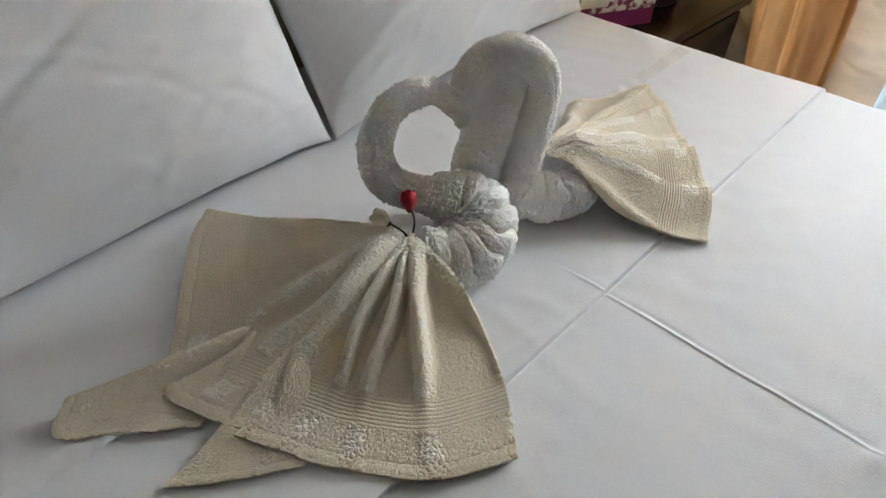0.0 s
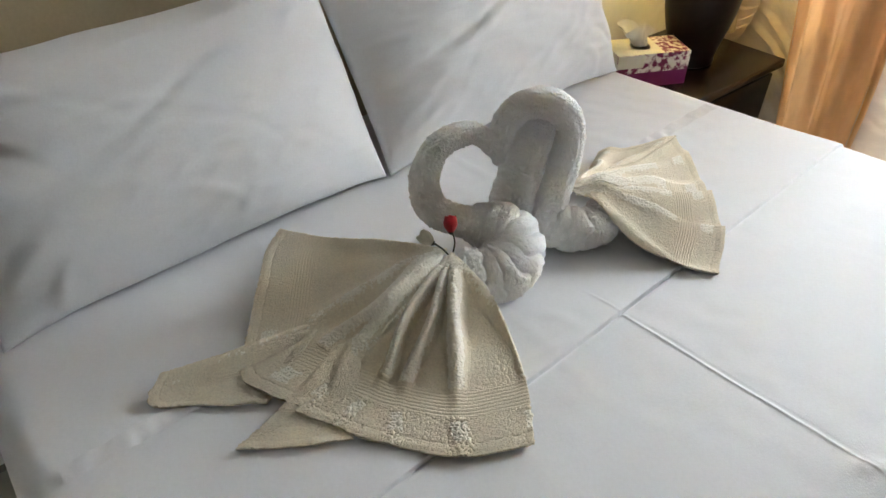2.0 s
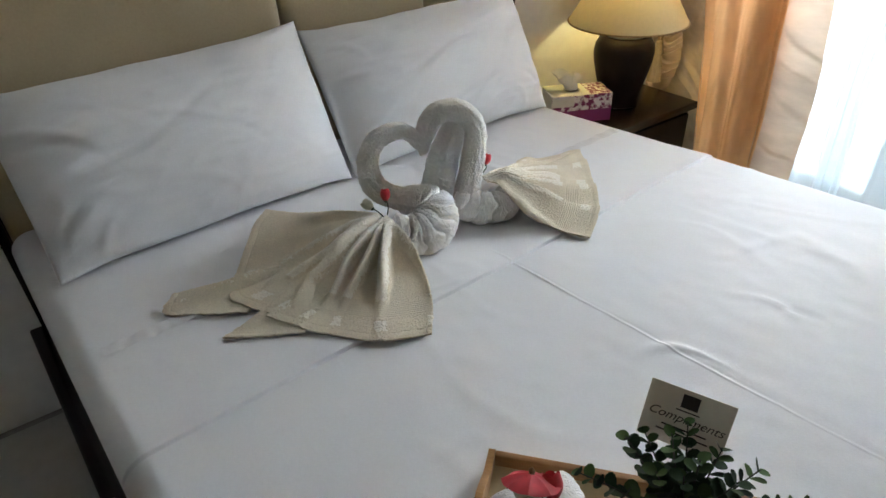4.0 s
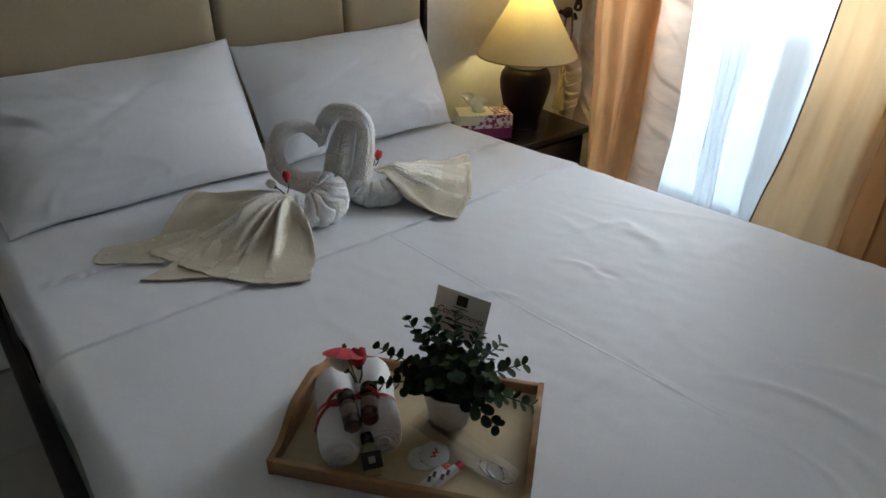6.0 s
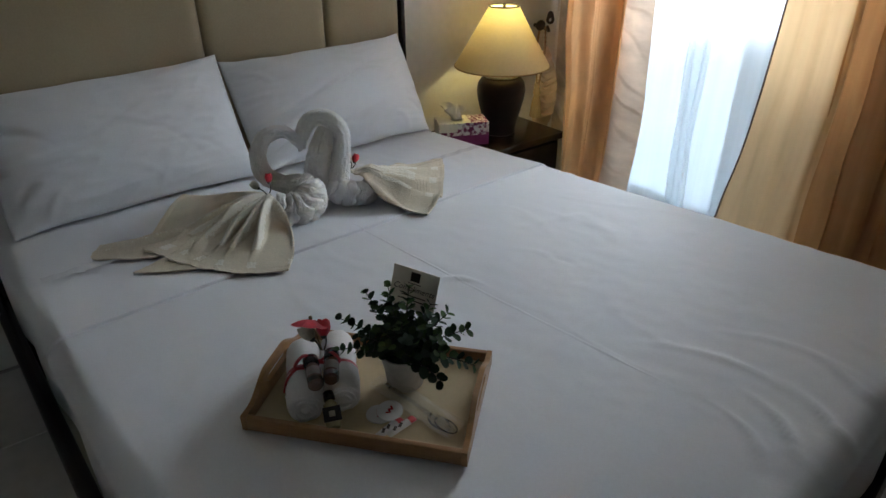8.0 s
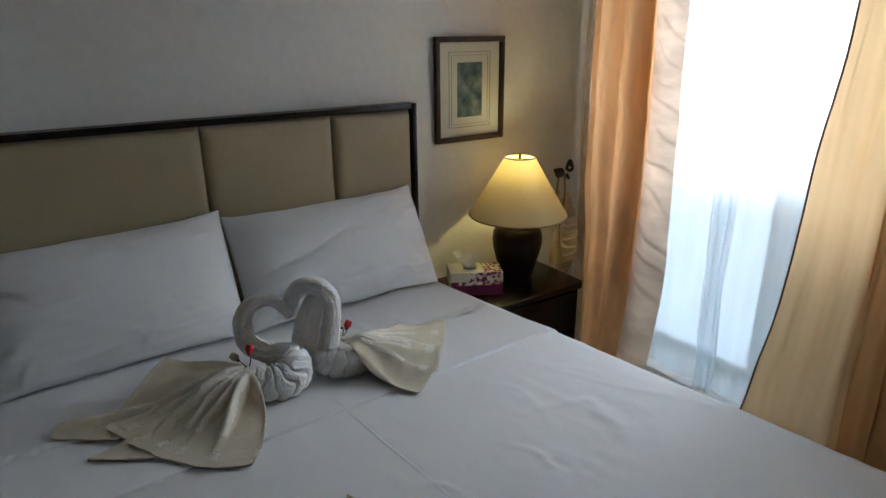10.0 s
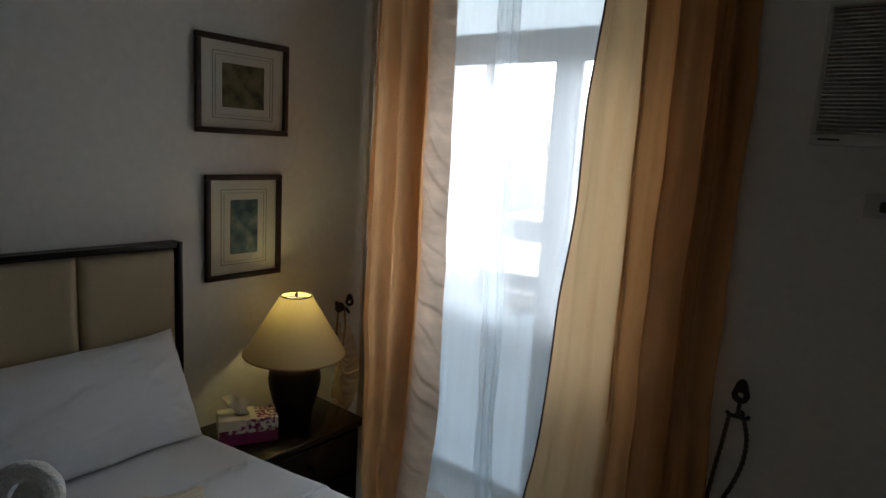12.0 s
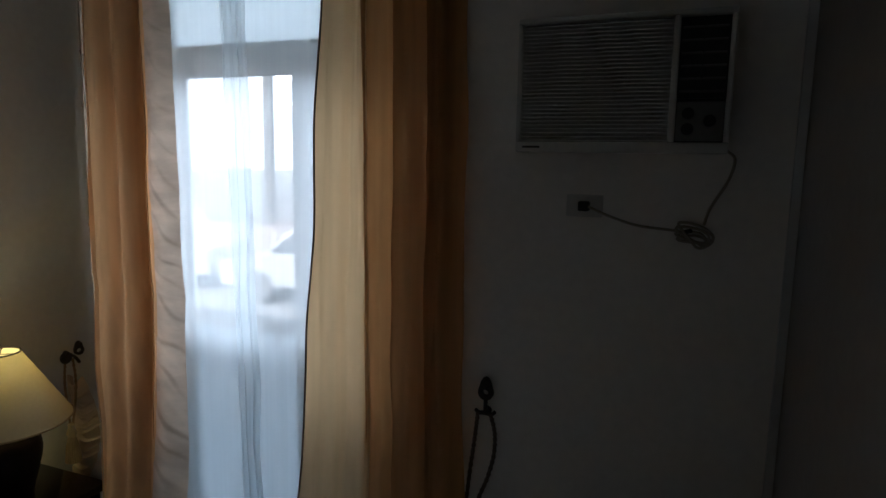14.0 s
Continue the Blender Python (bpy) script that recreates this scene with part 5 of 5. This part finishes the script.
for k, (x, y, a) in enumerate(((0.078, -0.018, -32), (0.090, -0.028, -29))):
    c = thing("plastic_spoon", (0, 0, 0), "clear plastic spoon in a film sleeve", "cutlery", "plastic cutlery on the tray")
    c.matrix_world = TRAY @ pose(x, y, 0.014 + 0.004 * k, 0, 2, a)
    part("handle", tube([(-0.085, 0, 0, 0.003), (-0.02, 0, 0.002, 0.003), (0.03, 0, 0, 0.0035)], 16, 8), CLEAR, c)
    bowl = part("bowl", grid(steps(-1, 1, 14), steps(0, 1, 6), lambda p, q: (0.052 + 0.024 * p, 0.013 * math.sqrt(max(0, 1 - p * p)) * (2 * q - 1), -0.004 * (1 - p * p) * (1 - (2 * q - 1) ** 2))), CLEAR, c)
    so = bowl.modifiers.new("thickness", "SOLIDIFY")
    so.thickness = 0.0012
slv = thing("film_sleeve", (0, 0, 0), "crinkled clear film sleeve round the plastic cutlery", "packaging")
slv.matrix_world = TRAY @ pose(0.082, -0.022, 0.010, 0, 0, -30)
part("film", grid(steps(0, 2 * math.pi, 25), steps(-0.105, 0.085, 20), lambda a, v: (v, 0.024 * math.cos(a) + 0.002 * wob(v * 40, a), 0.010 + 0.009 * math.sin(a) + 0.0015 * wob(v * 60, a * 2))), cloth("clear_film", (0.8, 0.8, 0.8), (0.9, 0.9, 0.9), 0.3, 0.5, 0.15, clear=0.86, stretch=(8, 8, 8)), slv)


# ---- air conditioner, socket and cord ----
ACW = mat("cream_plastic_casing", (0.52, 0.50, 0.45), 0.45, vary=0.05, scale=3)
ACD = mat("dark_plastic", (0.030, 0.028, 0.026), 0.5, vary=0.15)


def air_conditioner():
    a = thing("air_conditioner", (0.975, 2.42, 1.735), "cream window air conditioner with slatted grille in wall", "air conditioner")
    w, h, d = 0.590, 0.385, 0.085
    for x0, x1, z0, z1 in ((0, w, 0, 0.030), (0, w, h - 0.016, h), (0, 0.014, 0.030, h - 0.016), (0.432, 0.450, 0.030, h - 0.016), (w - 0.014, w, 0.030, h - 0.016)):
        part("casing_rail", box(x0, x1, 0.0, d, z0, z1, 0.004), ACW, a)
    part("backing", box(0.014, w - 0.014, 0.03, d - 0.002, 0.030, h - 0.016), ACD, a, "", False)
    n = 30
    for k in range(n):
        z = 0.036 + (h - 0.060) * k / (n - 1)
        part("slat", moved(box(0.014, 0.432, 0.002, 0.018, -0.0018, 0.0018), pose(0, 0, z, -25, 0, 0)), ACW, a)
    vent = part("side_vent", box(0.450, w - 0.014, 0.014, 0.030, 0.150, h - 0.020), ACD, a, "dark discharge vent")
    for k in range(6):
        part("vane", moved(box(0.456, w - 0.020, 0.0, 0.014, -0.002, 0.002), pose(0, 0, 0.165 + 0.034 * k, 20, 0, 0)), mat("brown_vane", (0.14, 0.12, 0.11), 0.5) if k == 0 else bpy.data.materials["brown_vane"], vent)
    part("vane_post", box(0.508, 0.513, 0.002, 0.014, 0.155, h - 0.025), ACD, vent, "", False)
    panel = part("control_panel", box(0.452, w - 0.016, 0.004, 0.012, 0.034, 0.140, 0.003), mat("grey_control_panel", (0.16, 0.15, 0.14), 0.4, vary=0.1), a, "grey control panel")
    for x, z in ((0.482, 0.108), (0.482, 0.066), (0.538, 0.088)):
        part("knob", moved(lathe([(0.017, 0), (0.016, 0.010), (0.012, 0.012)], 20), pose(x, 0.004, z, 90, 0, 0)), ACD, panel)
    part("badge", box(0.022, 0.075, -0.001, 0.0, 0.012, 0.018), ACD, a, "dark badge strip", False)


air_conditioner()
so = thing("wall_socket", (1.180, Y1, 1.575), "cream wall socket plate with a plug in it", "socket")
part("plate", box(-0.055, 0.055, -0.008, 0, -0.034, 0.034, 0.003), ACW, so)
part("plug", box(-0.016, 0.018, -0.040, -0.008, -0.015, 0.015, 0.005), ACD, so, "dark plug")
cord = thing("power_cord", (1.53, 2.47, 1.50), "beige power cord bundled and hanging from air conditioner", "cord")
CORD = mat("beige_cord", (0.30, 0.26, 0.20), 0.6, vary=0.1)
world_part("lead", tube([(1.196, 2.46, 1.575, 0.004), (1.26, 2.465, 1.548, 0.004), (1.34, 2.475, 1.524, 0.004), (1.44, 2.475, 1.515, 0.004), (1.475, 2.47, 1.512, 0.004)], 40, 8), CORD, cord)
world_part("hanger", tube([(1.520, 2.47, 1.535, 0.004), (1.535, 2.48, 1.585, 0.004), (1.575, 2.485, 1.66, 0.004), (1.588, 2.485, 1.72, 0.004), (1.565, 2.47, 1.745, 0.004)], 40, 8), CORD, cord)
for k in range(4):
    world_part("loop", tube([(1.50 + 0.042 * math.cos(t + 0.5 * k) + 0.012 * math.sin(2 * t), 2.468 + 0.005 * k - 0.006, 1.505 + 0.030 * math.sin(t + 0.5 * k) - 0.02 * math.cos(t) - 0.004 * k, 0.0042) for t in steps(0, 2 * math.pi, 14)], 50, 8), CORD, cord)
world_part("tie", tube([(1.487, 2.455, 1.518, 0.006), (1.470, 2.470, 1.512, 0.007), (1.455, 2.476, 1.508, 0.006)], 10, 10), ACD, cord, "dark cable tie")

# ---- tieback hook beside the brown drape ----
ir = thing("tassel_tieback", (0.890, Y1, 0.855), "dark iron flame hook with a dark looped rope", "tassel", "curtain tiebacks")
hook = part("hook", join(moved(flame(0.056, 0.010), pose(0, -0.030, 0.088)), box(-0.006, 0.006, -0.036, -0.024, 0.020, 0.062, 0.002), tube([(-0.036, -0.030, 0.024, 0.006), (-0.022, -0.030, 0.014, 0.007), (0, -0.030, 0.016, 0.008), (0.022, -0.030, 0.014, 0.007), (0.034, -0.030, 0.024, 0.006)], 24, 10)), BLACKMETAL, ir, "dark iron flame hook with crossbar")
part("wall_pin", moved(lathe([(0.014, 0.0), (0.014, 0.004), (0.006, 0.008), (0.006, 0.032)], 16), pose(0, 0, 0.016, 90, 0, 0)), BLACKMETAL, hook)
DARKROPE = mat("dark_brown_rope", (0.085, 0.055, 0.038), 0.7, vary=0.3, scale=40, fine=200, bump=0.4, bump_scale=260)
for pts in ([(-0.024, -0.036, 0.016), (-0.034, -0.034, -0.08), (-0.048, -0.034, -0.20), (-0.060, -0.034, -0.34), (-0.056, -0.034, -0.46)], [(0.020, -0.036, 0.016), (0.036, -0.034, -0.05), (0.034, -0.034, -0.13), (0.012, -0.034, -0.22), (-0.020, -0.034, -0.31), (-0.050, -0.034, -0.46)]):
    part("rope", twisted(pts, 0.0065, 140), DARKROPE, ir, "dark twisted rope")
part("tassel", moved(lathe([(0.008, 0.0), (0.020, -0.012), (0.022, -0.04), (0.016, -0.055), (0.024, -0.075), (0.032, -0.19), (0.028, -0.20)], 24), pose(-0.053, -0.036, -0.45)), DARKROPE, ir, "dark tassel")

# ---- bag on the floor by the bed's foot ----
bag = thing("cloth_bag", (1.33, 1.42, 0), "crumpled dark brown cloth bag on the tile floor", "bag")
def sack(i, v):
    a = 2 * math.pi * i / 40
    r = math.sin(math.pi * min(0.999, 0.5 + 0.5 * v)) ** 0.45 if v > 0 else 1.0
    k = 1 + 0.16 * wob(math.cos(a) * 2, math.sin(a) * 2, v * 2) + 0.05 * math.sin(7 * a + 3 * v)
    return 0.13 * r * k * math.cos(a), 0.17 * r * k * math.sin(a), 0.20 * v * (1 + 0.15 * wob(a, v * 3, 5))
part("bag_body", grid(list(range(40)), steps(0, 1, 24), sack, True), mat("dark_brown_cloth", (0.045, 0.022, 0.018), 0.8, vary=0.3, scale=12, bump=0.4, bump_scale=90), bag)

# ---- outside the door ----
GROUND = mat("pale_concrete", (0.34, 0.33, 0.31), 0.85, vary=0.15, scale=0.6, fine=8, bump=0.2, bump_scale=6)
g = mesh_object("ground", *box(-400, 400, 2.86, 800, -1.3, -1.0), GROUND, False)
tagged(g, "pale sunlit concrete yard and street", "ground", kind="structure")
tagged(mesh_object("balcony_floor", *box(-2.5, 3.0, 2.86, 4.1, -0.12, -0.03), GROUND, False), "pale concrete balcony slab", "balcony", kind="structure")
HOUSE = mat("pale_pink_plaster", (0.66, 0.58, 0.54), 0.85, vary=0.08, scale=0.5, fine=6, bump=0.15, bump_scale=10)
ROOF = mat("grey_metal_roof", (0.50, 0.50, 0.50), 0.5, vary=0.15, scale=0.8)
DARKGLASS = mat("dark_window_glass", (0.16, 0.18, 0.19), 0.1, vary=0.2)


def house(x, y, w, d, storeys, label):
    b = thing("house", (x, y, -1.0), label, "building", "houses across the street")
    h = 3.0 * storeys
    wall = part("wall", box(0, w, 0, d, 0, h), HOUSE, b, "", False)
    part("roof", join(box(-0.4, w + 0.4, -0.4, d + 0.4, h, h + 0.18), ([(-0.4, -0.4, h + 0.18), (w + 0.4, -0.4, h + 0.18), (w + 0.4, d + 0.4, h + 0.18), (-0.4, d + 0.4, h + 0.18), (0.5, d / 2, h + 1.4), (w - 0.5, d / 2, h + 1.4)], [(0, 1, 5, 4), (1, 2, 5), (2, 3, 4, 5), (3, 0, 4)])), ROOF, b, "", False)
    for s in range(storeys):
        for k in range(int(w // 2.6)):
            x0 = 0.8 + 2.6 * k
            win = part("window", join(box(x0, x0 + 1.4, -0.05, 0.0, 3 * s + 0.95, 3 * s + 1.02), box(x0, x0 + 1.4, -0.05, 0.0, 3 * s + 2.15, 3 * s + 2.22), box(x0, x0 + 0.06, -0.05, 0, 3 * s + 1.02, 3 * s + 2.15), box(x0 + 1.34, x0 + 1.4, -0.05, 0, 3 * s + 1.02, 3 * s + 2.15), box(x0 + 0.67, x0 + 0.73, -0.05, 0, 3 * s + 1.02, 3 * s + 2.15)), UPVC, b, "", False)
            part("pane", box(x0 + 0.06, x0 + 1.34, -0.02, -0.012, 3 * s + 1.02, 3 * s + 2.15), DARKGLASS, win, "", False)


house(-16.0, 30.0, 9.0, 7.0, 1, "pale pink low house with grey roof")
house(-5.5, 37.0, 8.0, 7.0, 1, "low pale plaster house with grey roof")
fence = thing("garden_wall", (-6.0, 12.0, -1.0), "long pale low garden wall with capping", "wall")
part("wall", box(-14, 12, 0, 0.2, 0, 1.3), HOUSE, fence, "", False)
part("capping", box(-14.05, 12.05, -0.05, 0.25, 1.3, 1.38, 0.01), GROUND, fence, "", False)


# Tyres are paled: the washed-out brightness outside is put into their colour.
TYRE = mat("glare_pale_tyre", (0.25, 0.245, 0.235), 0.8, vary=0.2)


def car(x, y, color):
    c = thing("parked_car", (x, y, -1.0), "pale parked car beside the street", "car", turn=8)
    prof = [(-2.1, 0.35), (-2.15, 0.75), (-1.3, 0.92), (-0.7, 1.42), (0.9, 1.45), (1.6, 0.98), (2.1, 0.88), (2.15, 0.35)]
    n = len(prof)
    verts = [(px, s * (0.85 if pz < 1.0 else 0.68), pz) for s in (-1, 1) for px, pz in prof]
    part("body", (verts, [tuple(range(n))[::-1], tuple(range(n, 2 * n))] + [(k, (k + 1) % n, n + (k + 1) % n, n + k) for k in range(n)]), mat("car_paint", color, 0.25, vary=0.03, coat=0.6), c, "", False)
    part("side_window", ([(-1.1, -0.84, 0.98), (-0.65, -0.72, 1.36), (0.85, -0.72, 1.38), (1.3, -0.84, 0.99)], [(0, 1, 2, 3)]), DARKGLASS, c, "", False)
    for px in (-1.35, 1.35):
        for s in (-1, 1):
            wheel = part("wheel", moved(lathe([(0.2, -0.1), (0.30, -0.1), (0.32, -0.06), (0.32, 0.06), (0.30, 0.1), (0.2, 0.1)], 24), pose(px, s * 0.80, 0.32, 90, 0, 0)), TYRE, c)


car(-4.6, 11.0, (0.78, 0.78, 0.77))
car(-9.6, 11.0, (0.72, 0.70, 0.66))


def shrub(x, y, h, seed, label):
    rng = random.Random(seed)
    t = thing("shrub", (x, y, -1.0), label, "shrub")
    verts, faces = [], []
    for k in range(9):
        a, l = rng.uniform(0, 6.28), h * rng.uniform(0.6, 1.0)
        tip = Vector((0.35 * h * math.cos(a) * rng.random(), 0.35 * h * math.sin(a) * rng.random(), l))
        part("branch", tube([(0, 0, 0, 0.03), (tip.x * 0.4, tip.y * 0.3, l * 0.5, 0.018), (*tip, 0.006)], 10, 6), STEM, t)
        for _ in range(150):
            c = tip * rng.uniform(0.45, 1.08) + Vector((rng.gauss(0, 0.13 * h), rng.gauss(0, 0.13 * h), rng.gauss(0, 0.08 * h)))
            r = Matrix.Rotation(rng.uniform(0, 6.28), 3, "Z") @ Matrix.Rotation(rng.uniform(-1, 1), 3, "X")
            i = len(verts)
            verts += [c + r @ Vector(q) * rng.uniform(0.05, 0.09) for q in ((-1, 0, 0), (0, -0.4, 0.1), (1, 0, 0), (0, 0.4, 0.1))]
            faces.append((i, i + 1, i + 2, i + 3))
    part("foliage", (verts, faces), mat("shrub_leaf", (0.07, 0.13, 0.04), 0.55, vary=0.3, scale=4), t)


shrub(-0.75, 6.8, 2.0, 3, "leafy green shrub beyond the balcony")
shrub(-0.1, 7.6, 2.3, 4, "taller leafy green shrub beyond the balcony")
pole = thing("utility_pole", (-9.2, 15.0, -1.0), "grey concrete utility pole with crossarms and wires", "utility pole")
part("pole", lathe([(0.16, 0), (0.11, 8.5)], 14), GROUND, pole)
for z in (7.4, 8.0):
    part("crossarm", box(-0.9, 0.9, -0.05, 0.05, z, z + 0.1), GROUND, pole, "", False)
for k, (z, dy) in enumerate(((6.2, 0), (6.8, 0.1), (7.45, 0.2), (8.05, 0.3))):
    part("wire", tube([(-30, 1 + dy, z + 0.2, 0.015), (0, dy, z, 0.015), (14, dy, z - 0.7, 0.015), (30, dy, z + 0.1, 0.015)], 40, 5), BLACKMETAL, pole)

# ---- floor tiles ----
tile_mesh = bpy.data.meshes.new("tile")
tv, tf = box(0.0015, 0.3985, 0.0015, 0.3985, -0.004, 0.0, 0.001, 1)
tile_mesh.from_pydata([tuple(v) for v in tv], [], tf)
tile_mesh.materials.append(TILE)
for i in range(11):
    for j in range(13):
        x, y = X0 + 0.02 + 0.4 * i, Y0 - 0.01 + 0.4 * j
        if x + 0.4 < X2 + 0.02 and y + 0.4 < Y1 + 0.3 and (y < 0.75 or x < X1):
            o = bpy.data.objects.new("tile", tile_mesh)
            scene.collection.objects.link(o)
            o.parent = floor
            o.location = (x, y, 0)

# ---- hazy distance ----
HAZE = bpy.data.materials.new("bright_haze")
HAZE.use_nodes = True
hz = HAZE.node_tree
hz.nodes.clear()
ho, he = hz.nodes.new("ShaderNodeOutputMaterial"), hz.nodes.new("ShaderNodeEmission")
he.inputs["Color"].default_value, he.inputs["Strength"].default_value = (0.93, 0.97, 1.0, 1), 2.6
hz.links.new(he.outputs[0], ho.inputs[0])
tagged(mesh_object("backdrop", *box(-260, 160, 130, 131, -1.0, 110), HAZE, False), "bright white hazy sky in the distance", "sky", kind="structure")
